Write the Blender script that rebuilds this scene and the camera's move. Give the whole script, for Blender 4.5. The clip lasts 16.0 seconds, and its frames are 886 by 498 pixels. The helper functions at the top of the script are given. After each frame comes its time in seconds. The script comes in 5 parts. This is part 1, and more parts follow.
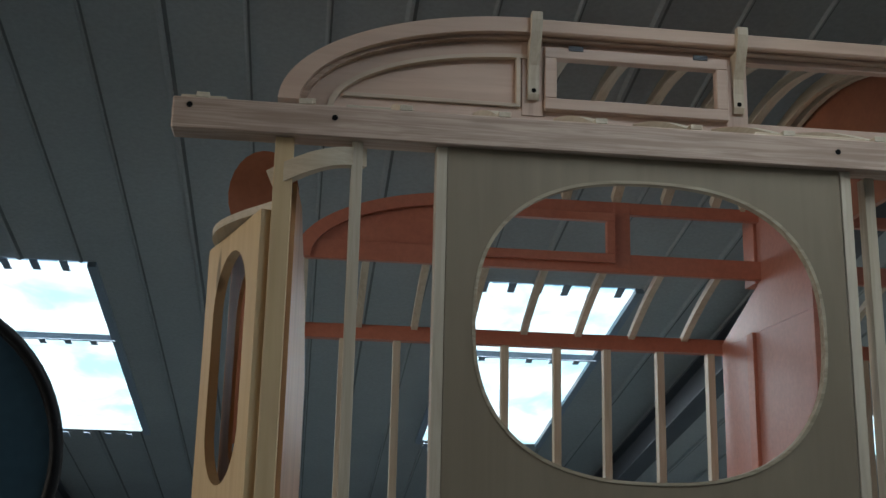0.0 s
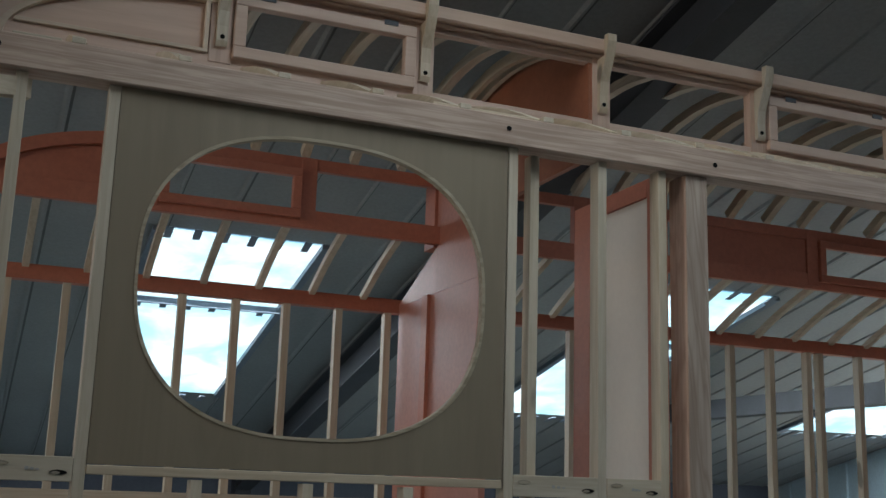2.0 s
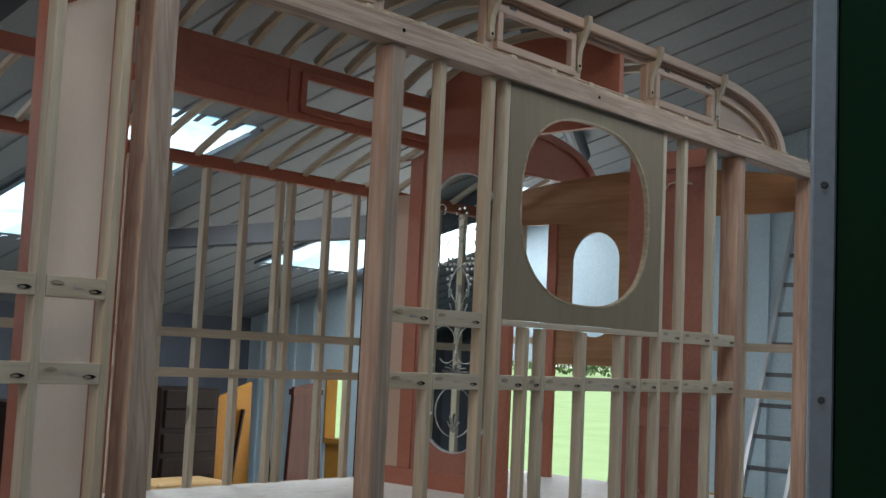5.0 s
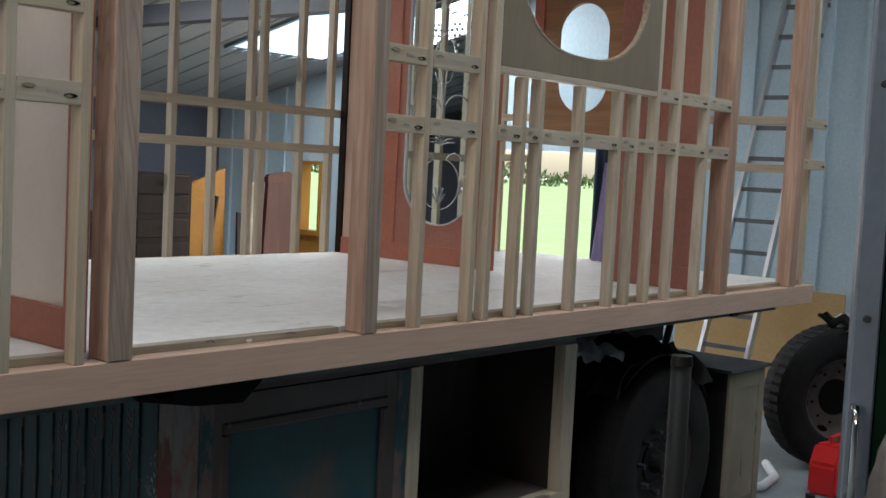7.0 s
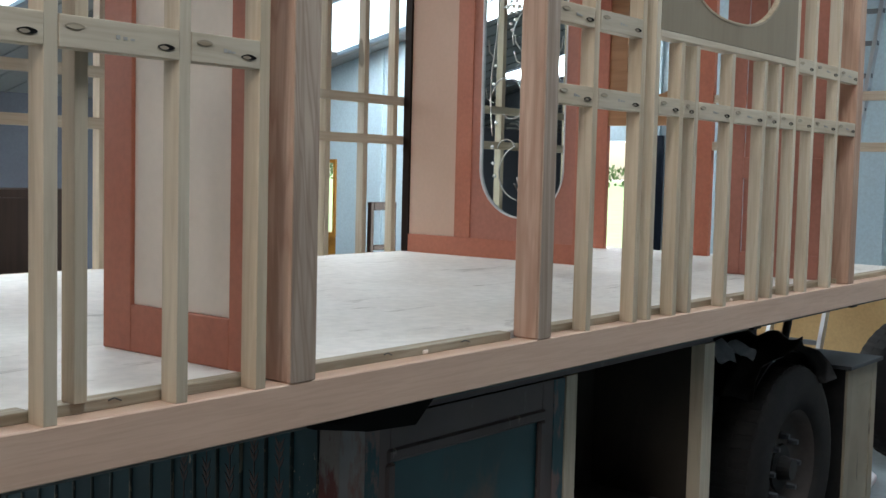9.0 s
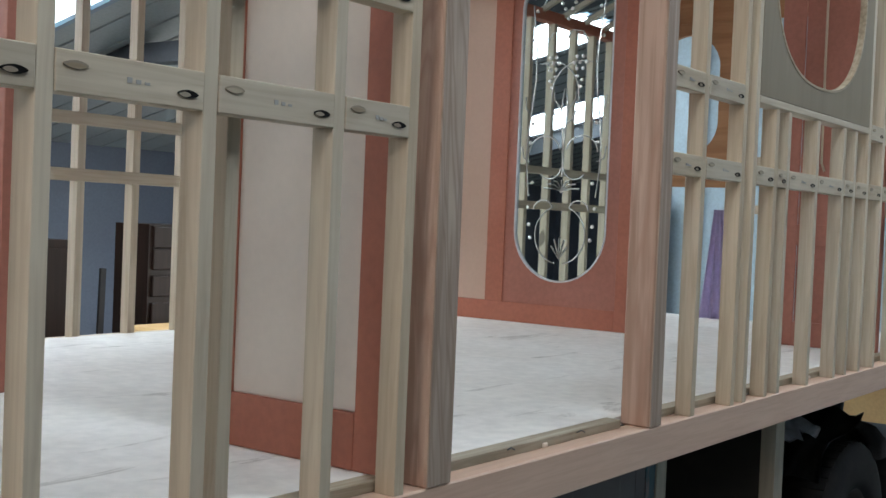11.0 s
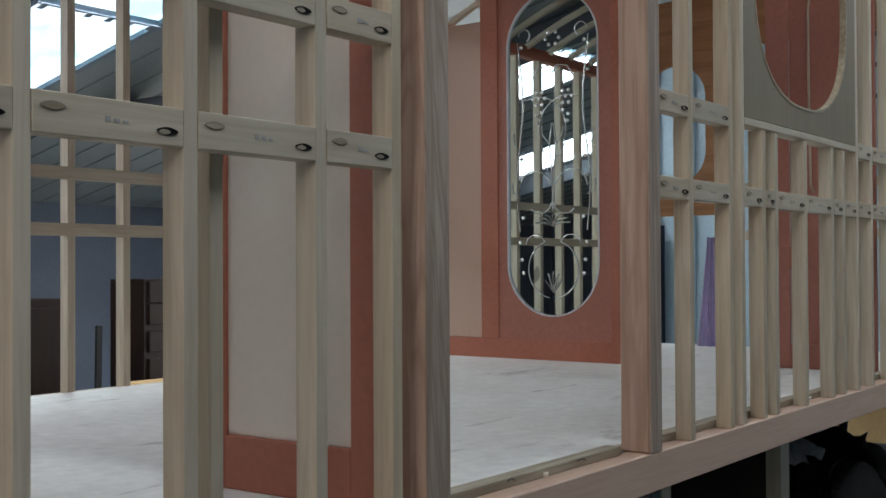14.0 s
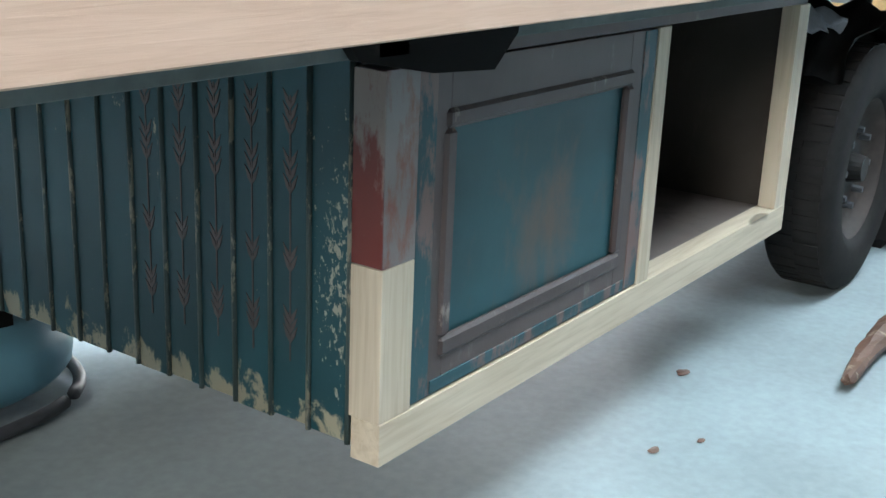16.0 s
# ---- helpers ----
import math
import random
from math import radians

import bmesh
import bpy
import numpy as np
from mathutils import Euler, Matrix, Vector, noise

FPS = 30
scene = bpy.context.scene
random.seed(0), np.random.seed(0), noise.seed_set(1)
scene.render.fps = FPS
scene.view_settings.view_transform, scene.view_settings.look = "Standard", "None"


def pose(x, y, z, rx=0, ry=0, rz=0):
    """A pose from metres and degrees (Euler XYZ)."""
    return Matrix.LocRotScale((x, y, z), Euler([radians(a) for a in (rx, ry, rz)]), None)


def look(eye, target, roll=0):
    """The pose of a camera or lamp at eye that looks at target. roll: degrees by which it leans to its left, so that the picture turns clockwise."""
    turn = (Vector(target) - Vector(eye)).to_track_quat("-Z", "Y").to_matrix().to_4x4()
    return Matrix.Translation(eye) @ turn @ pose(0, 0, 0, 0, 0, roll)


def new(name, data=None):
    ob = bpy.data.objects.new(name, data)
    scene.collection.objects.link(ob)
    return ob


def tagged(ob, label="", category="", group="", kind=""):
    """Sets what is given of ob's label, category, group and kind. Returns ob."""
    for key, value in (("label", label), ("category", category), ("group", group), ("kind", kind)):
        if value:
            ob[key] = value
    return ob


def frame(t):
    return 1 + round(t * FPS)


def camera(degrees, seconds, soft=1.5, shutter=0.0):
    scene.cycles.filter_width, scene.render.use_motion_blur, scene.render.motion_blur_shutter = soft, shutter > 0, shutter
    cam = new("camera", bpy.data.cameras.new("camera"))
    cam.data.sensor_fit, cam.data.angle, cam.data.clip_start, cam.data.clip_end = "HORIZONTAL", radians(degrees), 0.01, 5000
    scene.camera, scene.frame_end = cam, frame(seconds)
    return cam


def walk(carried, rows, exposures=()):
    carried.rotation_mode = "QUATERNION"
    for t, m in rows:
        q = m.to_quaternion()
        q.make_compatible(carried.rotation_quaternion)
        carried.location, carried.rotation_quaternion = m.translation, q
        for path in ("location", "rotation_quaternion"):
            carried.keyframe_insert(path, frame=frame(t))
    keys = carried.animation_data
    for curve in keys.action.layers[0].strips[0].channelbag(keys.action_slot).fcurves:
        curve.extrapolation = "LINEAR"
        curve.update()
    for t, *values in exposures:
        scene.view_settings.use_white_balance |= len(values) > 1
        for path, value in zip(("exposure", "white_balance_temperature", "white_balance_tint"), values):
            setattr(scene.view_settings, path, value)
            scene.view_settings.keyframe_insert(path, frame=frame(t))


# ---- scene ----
cam = camera(42.4, 16.0)
PATH = [
    (0, (-2.177, -2.927, 2.061), (-1.947, -1.003, 2.555), 1.3),
    (0.5, (-2.176, -2.946, 2.076), (-1.881, -1.024, 2.543), 1.4),
    (1, (-2.175, -2.947, 2.076), (-1.743, -1.049, 2.535), 1.3),
    (1.5, (-2.175, -2.933, 2.077), (-1.606, -1.069, 2.526), 1.4),
    (2, (-2.099, -2.943, 2.076), (-1.362, -1.133, 2.501), 1.8),
    (2.5, (-2.07, -2.932, 2.066), (-1.125, -1.217, 2.469), 1.9),
    (3, (-2.031, -2.922, 2.058), (-0.924, -1.295, 2.414), 1.9),
    (3.5, (-2.0, -2.93, 2.061), (-0.741, -1.41, 2.386), 2.1),
    (4, (-1.967, -2.943, 2.052), (-0.569, -1.543, 2.341), 2.4),
    (4.2, (-1.957, -2.919, 2.036), (-0.521, -1.555, 2.313), 2.2),
    (6.3, (-1.908, -2.926, 1.858), (-0.41, -1.601, 1.842), 4.5),
    (6.5, (-1.885, -2.849, 1.829), (-0.36, -1.556, 1.783), 4.4),
    (7, (-1.856, -2.699, 1.726), (-0.336, -1.407, 1.586), 2.9),
    (7.5, (-1.886, -2.523, 1.675), (-0.324, -1.287, 1.492), 4.1),
    (8, (-1.936, -2.276, 1.628), (-0.32, -1.124, 1.381), 2.1),
    (8.5, (-1.93, -2.078, 1.605), (-0.347, -0.878, 1.369), 2.4),
    (9, (-1.858, -1.853, 1.637), (-0.299, -0.609, 1.501), 1.4),
    (9.2, (-1.841, -1.78, 1.642), (-0.289, -0.524, 1.516), 2.1),
    (11.3, (-1.908, -1.345, 1.712), (-0.287, -0.174, 1.689), 1.6),
    (11.5, (-1.87, -1.34, 1.729), (-0.248, -0.169, 1.729), -0.3),
    (12, (-1.89, -1.391, 1.765), (-0.259, -0.239, 1.866), 0.3),
    (12.5, (-1.894, -1.386, 1.788), (-0.257, -0.252, 1.975), 0.2),
    (13, (-1.915, -1.397, 1.777), (-0.293, -0.243, 1.973), -0.0),
    (13.5, (-1.909, -1.379, 1.744), (-0.294, -0.206, 1.859), 0.2),
    (14, (-1.888, -1.377, 1.659), (-0.277, -0.192, 1.688), -0.3),
    (14.5, (-1.834, -1.347, 1.467), (-0.234, -0.152, 1.375), 0.3),
    (15, (-1.66, -1.251, 1.37), (-0.103, -0.052, 0.999), 0.4),
    (15.5, (-1.471, -1.143, 1.304), (0.052, 0.031, 0.756), -0.1),
    (16, (-1.276, -1.031, 1.256), (0.291, 0.06, 0.66), 2.4),
]
walk(cam, [(t, look(eye, target, roll)) for t, eye, target, roll in PATH],
     [(0, 0.4, 6300, 9), (1.5, 0.35, 6300, 9), (3, 0.16, 6250, 8), (4, 0.22, 6350, 9), (6.3, 0.76, 6750, 16), (7, 0.78, 6700, 15), (8, 0.85, 6650, 14),
      (9, 1.25, 6550, 12), (11.5, 1.13, 6350, 12), (12.5, 0.92, 6350, 12), (13, 0.77, 6350, 12), (14, 0.66, 6350, 12), (14.5, 0.65, 6400, 12), (15, 0.88, 6400, 11), (15.5, 1.65, 6300, 8), (16, 2.95, 6250, 8)])


# ---------------------------------------------------------------- world and light
GROUND, DECK, W = -0.23, 1.165, 2.55
EAVE_Y, EAVE_Z, PITCH = 9.0, 2.34, 0.23


def roof_z(y):
    return EAVE_Z + (EAVE_Y - y) * PITCH if y > -3.0 else EAVE_Z + 12.0 * PITCH - (-3.0 - y) * PITCH


world = bpy.data.worlds.new("overcast_sky")
scene.world = world
world.use_nodes = True
wn = world.node_tree
sky = wn.nodes.new("ShaderNodeTexSky")
sky.sky_type = "NISHITA"
sky.sun_disc = False
sky.sun_elevation, sky.sun_rotation = radians(40), radians(150)
wn.links.new(sky.outputs[0], wn.nodes["Background"].inputs[0])
wn.nodes["Background"].inputs[1].default_value = 0.15
sun = new("sun", bpy.data.lights.new("sun", "SUN"))
sun.data.energy, sun.data.angle, sun.data.color = 5.0, radians(10), (1.0, 0.96, 0.9)
sun.matrix_world = look((0, 0, 20), (4, 12, 0))


def area(name, eye, target, sx, sy, power, colour):
    lamp = new(name, bpy.data.lights.new(name, "AREA"))
    lamp.data.shape, lamp.data.size, lamp.data.size_y = "RECTANGLE", sx, sy
    lamp.data.energy, lamp.data.color = power, colour
    lamp.matrix_world = look(eye, target)
    return lamp


# ---------------------------------------------------------------- materials
def material(name, base, rough=0.6, metal=0.0):
    m = bpy.data.materials.new(name)
    m.use_nodes = True
    b = m.node_tree.nodes["Principled BSDF"]
    b.inputs["Base Color"].default_value = (*base, 1)
    b.inputs["Roughness"].default_value = rough
    b.inputs["Metallic"].default_value = metal
    return m


def ramp(nt, fac, stops):
    r = nt.nodes.new("ShaderNodeValToRGB")
    e = r.color_ramp.elements
    while len(e) < len(stops):
        e.new(0.5)
    for k, (p, c) in zip(e, stops):
        k.position, k.color = p, (*c, 1)
    nt.links.new(fac, r.inputs[0])
    return r.outputs[0]


def noise_tex(nt, scale, stretch=(1, 1, 1), detail=4.0, rough=0.55, distort=0.0, offset=True):
    co = nt.nodes.new("ShaderNodeTexCoord")
    mp = nt.nodes.new("ShaderNodeMapping")
    mp.inputs["Scale"].default_value = stretch
    nt.links.new(co.outputs["Object"], mp.inputs[0])
    vec = mp.outputs[0]
    if offset:
        info = nt.nodes.new("ShaderNodeObjectInfo")
        mul = nt.nodes.new("ShaderNodeMath")
        mul.operation = "MULTIPLY"
        mul.inputs[1].default_value = 37.0
        nt.links.new(info.outputs["Random"], mul.inputs[0])
        add = nt.nodes.new("ShaderNodeVectorMath")
        nt.links.new(vec, add.inputs[0])
        nt.links.new(mul.outputs[0], add.inputs[1])
        vec = add.outputs[0]
    n = nt.nodes.new("ShaderNodeTexNoise")
    n.inputs["Scale"].default_value, n.inputs["Detail"].default_value = scale, detail
    n.inputs["Roughness"].default_value, n.inputs["Distortion"].default_value = rough, distort
    nt.links.new(vec, n.inputs["Vector"])
    return n.outputs["Fac"]


def mix(nt, fac, a, b, blend="MIX"):
    m = nt.nodes.new("ShaderNodeMix")
    m.data_type, m.blend_type = "RGBA", blend
    if isinstance(fac, float):
        m.inputs["Factor"].default_value = fac
    else:
        nt.links.new(fac, m.inputs["Factor"])
    for socket, v in ((m.inputs[6], a), (m.inputs[7], b)):
        if isinstance(v, tuple):
            socket.default_value = (*v, 1)
        else:
            nt.links.new(v, socket)
    return m.outputs[2]


def bump(nt, height, strength, distance=0.004):
    b = nt.nodes.new("ShaderNodeBump")
    b.inputs["Strength"].default_value, b.inputs["Distance"].default_value = strength, distance
    nt.links.new(height, b.inputs["Height"])
    nt.links.new(b.outputs[0], nt.nodes["Principled BSDF"].inputs["Normal"])


def wood(name, light, dark, along, fine=60.0, rough=0.6, knots=True, contrast=1.0):
    """Sawn timber with its grain along one axis."""
    m = material(name, light, rough)
    nt = m.node_tree
    st = [1.0, 1.0, 1.0]
    st["xyz".index(along)] = 0.05
    grain = noise_tex(nt, fine, tuple(st), 3.0, 0.6, 0.6)
    st["xyz".index(along)] = 0.12
    broad = noise_tex(nt, 9.0, tuple(st), 3.0, 0.6, 1.2)
    half = tuple((a + b) / 2 for a, b in zip(light, dark))
    col = ramp(nt, broad, ((0.3, light), (0.62, half), (0.8, light)))
    g = ramp(nt, grain, ((0.42, (1, 1, 1)), (0.62, tuple(d / max(l, 0.01) for d, l in zip(dark, light)))))
    col = mix(nt, 0.6 * contrast, col, g, "MULTIPLY")
    info = nt.nodes.new("ShaderNodeObjectInfo")
    tone = ramp(nt, info.outputs["Random"], ((0.0, (0.86, 0.85, 0.83)), (0.5, (1.0, 0.98, 0.95)), (1.0, (0.93, 0.86, 0.78))))
    col = mix(nt, 1.0, col, tone, "MULTIPLY")
    if knots:
        st["xyz".index(along)] = 0.45
        k = noise_tex(nt, 7.0, tuple(st), 1.0, 0.4)
        col = mix(nt, ramp(nt, k, ((0.745, (0, 0, 0)), (0.775, (1, 1, 1)))), col, tuple(0.45 * c for c in dark))
    nt.links.new(col, nt.nodes["Principled BSDF"].inputs["Base Color"])
    bump(nt, grain, 0.25, 0.002)
    return m


def bold_grain(m, along, colour, scale=13.0, amount=0.55):
    """Broad summer-wood bands that arch along a fir board."""
    nt = m.node_tree
    co = nt.nodes.new("ShaderNodeTexCoord")
    mp = nt.nodes.new("ShaderNodeMapping")
    st = [1.0, 1.0, 1.0]
    st["xyz".index(along)] = 0.07
    mp.inputs["Scale"].default_value = st
    nt.links.new(co.outputs["Object"], mp.inputs[0])
    info = nt.nodes.new("ShaderNodeObjectInfo")
    add = nt.nodes.new("ShaderNodeVectorMath")
    nt.links.new(mp.outputs[0], add.inputs[0])
    nt.links.new(info.outputs["Random"], add.inputs[1])
    wv = nt.nodes.new("ShaderNodeTexWave")
    wv.wave_type = "RINGS"
    wv.rings_direction = "Y"
    wv.inputs["Scale"].default_value, wv.inputs["Distortion"].default_value = scale, 5.0
    wv.inputs["Detail"].default_value, wv.inputs["Detail Scale"].default_value = 2.0, 1.3
    nt.links.new(add.outputs[0], wv.inputs["Vector"])
    base = nt.nodes["Principled BSDF"].inputs["Base Color"].links[0].from_socket
    fac = ramp(nt, wv.outputs["Fac"], ((0.45, (0, 0, 0)), (0.85, (amount, amount, amount)), (0.97, (0.1, 0.1, 0.1))))
    nt.links.new(mix(nt, fac, base, colour), nt.nodes["Principled BSDF"].inputs["Base Color"])


def painted(name, base, vary, rough=0.5, scale=3.0, fine=45.0, amount=1.0):
    """Paint or board with broad and fine unevenness."""
    m = material(name, base, rough)
    nt = m.node_tree
    a = noise_tex(nt, scale, (1, 1, 1), 5.0)
    b = noise_tex(nt, fine, (1, 1, 1), 3.0)
    col = ramp(nt, a, ((0.3, base), (0.7, vary)))
    f = ramp(nt, b, ((0.3, (0.9, 0.9, 0.9)), (0.7, (1.05, 1.05, 1.05))))
    col = mix(nt, amount, col, f, "MULTIPLY")
    nt.links.new(col, nt.nodes["Principled BSDF"].inputs["Base Color"])
    bump(nt, b, 0.12, 0.002)
    return m


PINE, PINE_D = (0.64, 0.565, 0.45), (0.42, 0.345, 0.25)
pine_x = wood("planed_pine_x", PINE, PINE_D, "x", 60.0, 0.6, True, 0.6)
pine_y = wood("planed_pine_y", PINE, PINE_D, "y", 60.0, 0.6, True, 0.6)
pine_z = wood("planed_pine_z", PINE, PINE_D, "z", 60.0, 0.6, True, 0.6)
fir_x = wood("douglas_fir_x", (0.60, 0.46, 0.37), (0.33, 0.225, 0.17), "x", 75.0, 0.6, False, 1.1)
fir_z = wood("douglas_fir_z", (0.61, 0.43, 0.335), (0.37, 0.225, 0.16), "z", 42.0, 0.6, True, 1.0)
pink_x = wood("pale_hardwood_x", (0.69, 0.51, 0.415), (0.57, 0.40, 0.315), "x", 110.0, 0.55, False, 0.7)
pink_z = wood("pale_hardwood_z", (0.66, 0.49, 0.395), (0.47, 0.32, 0.245), "z", 60.0, 0.55, False, 0.8)
bold_grain(fir_x, "x", (0.33, 0.215, 0.16))
bold_grain(fir_z, "z", (0.36, 0.20, 0.14))
# Darker pine copy: colours the shade inside the pocket holes.
pine_shade = wood("pocket_shade_pine", (0.34, 0.30, 0.235), (0.22, 0.18, 0.14), "x", 60.0, 0.7, False, 0.6)
pencil = material("pencil_grey", (0.36, 0.35, 0.33), 0.7)
fir_grey = wood("grey_fir_face", (0.52, 0.42, 0.345), (0.30, 0.215, 0.165), "z", 34.0, 0.65, True, 1.1)
bold_grain(fir_grey, "z", (0.27, 0.185, 0.14), 15.0, 0.7)
pink_soft = wood("planed_pale_hardwood", (0.66, 0.49, 0.39), (0.52, 0.36, 0.28), "x", 40.0, 0.55, False, 0.45)
pink_pale = wood("pale_bead_wood", (0.70, 0.58, 0.46), (0.55, 0.43, 0.32), "x", 40.0, 0.55, False, 0.4)
red = painted("red_oxide_primer", (0.47, 0.165, 0.10), (0.42, 0.135, 0.08), 0.55, 4.0)
red_gloss = painted("salmon_primer", (0.44, 0.175, 0.125), (0.39, 0.148, 0.103), 0.5, 3.0)
cream = painted("cream_board", (0.84, 0.745, 0.66), (0.81, 0.71, 0.62), 0.6, 1.2, 45.0, 0.25)
blush = painted("blush_board", (0.64, 0.45, 0.35), (0.59, 0.40, 0.31), 0.6, 1.5, 45.0, 0.3)
ply = wood("tulipwood_ply", (0.285, 0.228, 0.155), (0.225, 0.175, 0.115), "z", 22.0, 0.6, False, 0.3)
brown = wood("warm_brown_ply", (0.42, 0.22, 0.10), (0.28, 0.13, 0.05), "y", 25.0, 0.55, False, 0.9)
brown_z = wood("warm_brown_ply_upright", (0.45, 0.25, 0.12), (0.30, 0.15, 0.06), "z", 25.0, 0.55, False, 0.8)
brown_red = painted("red_brown_ply", (0.36, 0.13, 0.065), (0.28, 0.095, 0.045), 0.55, 5.0)
sheet_floor = painted("pale_floor_ply", (0.88, 0.86, 0.82), (0.80, 0.765, 0.71), 0.55, 1.6, 22.0)
nt = sheet_floor.node_tree
streak = noise_tex(nt, 5.0, (0.35, 1.6, 1.0), 7.0, 0.7, 0.8)
base = nt.nodes["Principled BSDF"].inputs["Base Color"].links[0].from_socket
dirty = mix(nt, ramp(nt, streak, ((0.59, (0, 0, 0)), (0.74, (1, 1, 1)))), base, (0.30, 0.265, 0.22))
nt.links.new(dirty, nt.nodes["Principled BSDF"].inputs["Base Color"])
osb = painted("plywood_sheet", (0.55, 0.36, 0.16), (0.47, 0.29, 0.12), 0.7, 2.5)
steel_dark = painted("dark_steel", (0.05, 0.055, 0.065), (0.035, 0.04, 0.045), 0.55, 5.0)
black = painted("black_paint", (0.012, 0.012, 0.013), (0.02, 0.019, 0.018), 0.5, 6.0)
rubber = painted("tyre_rubber", (0.014, 0.014, 0.015), (0.024, 0.023, 0.022), 0.8, 8.0)
rust = painted("rusty_rim", (0.105, 0.08, 0.072), (0.055, 0.043, 0.038), 0.7, 9.0)
# Road rim: the spare's rust colours at about half strength.
dark_rim = painted("dark_road_rim", (0.05, 0.038, 0.034), (0.026, 0.021, 0.019), 0.75, 9.0)
alu = material("bare_aluminium", (0.62, 0.64, 0.66), 0.35, 0.9)
dull_alu = painted("dull_aluminium", (0.16, 0.17, 0.18), (0.12, 0.13, 0.14), 0.5, 8.0)
chrome = material("polished_chrome", (0.8, 0.8, 0.8), 0.12, 1.0)
cladding = painted("grey_roof_sheet", (0.29, 0.30, 0.295), (0.23, 0.24, 0.24), 0.6, 0.7)
lap_dark = painted("dark_sheet_lap", (0.12, 0.125, 0.125), (0.08, 0.085, 0.085), 0.7, 4.0)
blue_clad = painted("pale_blue_cladding", (0.50, 0.625, 0.69), (0.44, 0.56, 0.63), 0.45, 0.8)
concrete = painted("workshop_concrete", (0.265, 0.325, 0.34), (0.175, 0.21, 0.222), 0.6, 1.2, 30.0)
mirror_glass = material("mirror_glass", (0.58, 0.65, 0.66), 0.02, 1.0)
# Matt black for dark parts, and for shade painted into holes.
black_and_shade = material("matt_black_and_hole_shade", (0.006, 0.006, 0.006), 0.9)
black_and_shade.node_tree.nodes["Principled BSDF"].inputs["Specular IOR Level"].default_value = 0.15
sawn_edge = wood("sawn_board_edge", (0.50, 0.44, 0.34), (0.27, 0.22, 0.15), "x", 60.0, 0.65, False)
bearer_paint = painted("dull_teal_grey", (0.13, 0.155, 0.15), (0.09, 0.11, 0.105), 0.8, 6.0)
etched = material("etched_bright_line", (0.9, 0.92, 0.9), 0.18, 0.6)
green_edge = painted("pale_green_edge", (0.05, 0.075, 0.055), (0.035, 0.055, 0.04), 0.5, 3.0)
bag_film = painted("grubby_bag_film", (0.24, 0.23, 0.215), (0.07, 0.065, 0.06), 0.22, 9.0)
green_paint = painted("dark_green_panel", (0.004, 0.026, 0.012), (0.003, 0.02, 0.009), 0.4, 2.0)
grey_paint = painted("grey_steel_frame", (0.20, 0.245, 0.30), (0.165, 0.205, 0.255), 0.45, 3.0)
red_plastic = material("red_plastic", (0.62, 0.015, 0.015), 0.4)
# Whitewash taken far down: the dimness of the shed is in the colour.
dim_white_wall = painted("dimmed_whitewash_wall", (0.125, 0.145, 0.185), (0.10, 0.115, 0.15), 0.75, 1.0)
dark_wood = wood("dark_old_wood", (0.022, 0.012, 0.009), (0.012, 0.007, 0.005), "z", 30.0, 0.5, False)
lilac = painted("lilac_cloth", (0.52, 0.47, 0.64), (0.46, 0.41, 0.58), 0.85, 6.0)
blue_cloth = painted("blue_cloth", (0.012, 0.022, 0.045), (0.008, 0.016, 0.034), 0.85, 6.0)
white_cloth = painted("white_rag", (0.72, 0.73, 0.75), (0.62, 0.63, 0.66), 0.85, 8.0)
grass = painted("lawn", (0.28, 0.42, 0.19), (0.22, 0.35, 0.14), 0.9, 0.6)
leaf = painted("hedge_leaves", (0.045, 0.085, 0.025), (0.075, 0.12, 0.04), 0.7, 2.0)
gravel = painted("pale_gravel_yard", (0.74, 0.73, 0.70), (0.68, 0.67, 0.64), 0.9, 0.8)

# milky rooflight sheet that lets daylight through
rooflight = bpy.data.materials.new("milky_rooflight")
rooflight.use_nodes = True
nt = rooflight.node_tree
thin = nt.nodes.new("ShaderNodeBsdfTranslucent")
cloudy = noise_tex(nt, 2.2, (1, 1, 1), 5.0, 0.6, 0.4)
nt.links.new(ramp(nt, cloudy, ((0.35, (0.60, 0.82, 0.87)), (0.6, (0.88, 0.95, 0.96)))), thin.inputs[0])
nt.links.new(thin.outputs[0], nt.nodes["Material Output"].inputs[0])


def distressed(name, top, under, along_noise, amount, soft_edge=0.03):
    m = material(name, top, 0.5)
    nt = m.node_tree
    a = noise_tex(nt, along_noise, (1, 1, 0.35), 8.0, 0.72)
    b = noise_tex(nt, 2.2, (1, 1, 1), 4.0)
    col = ramp(nt, b, ((0.35, top), (0.7, tuple(c * 0.6 for c in top))))
    col = mix(nt, ramp(nt, a, ((amount, (0, 0, 0)), (amount + soft_edge, (1, 1, 1)))), col, under)
    nt.links.new(col, nt.nodes["Principled BSDF"].inputs["Base Color"])
    bump(nt, a, 0.3, 0.003)
    return m


teal = distressed("flaking_teal_paint", (0.006, 0.065, 0.083), (0.33, 0.31, 0.24), 16.0, 0.66)
teal_flat = distressed("worn_teal_panel", (0.014, 0.078, 0.094), (0.085, 0.062, 0.052), 3.2, 0.56, 0.2)


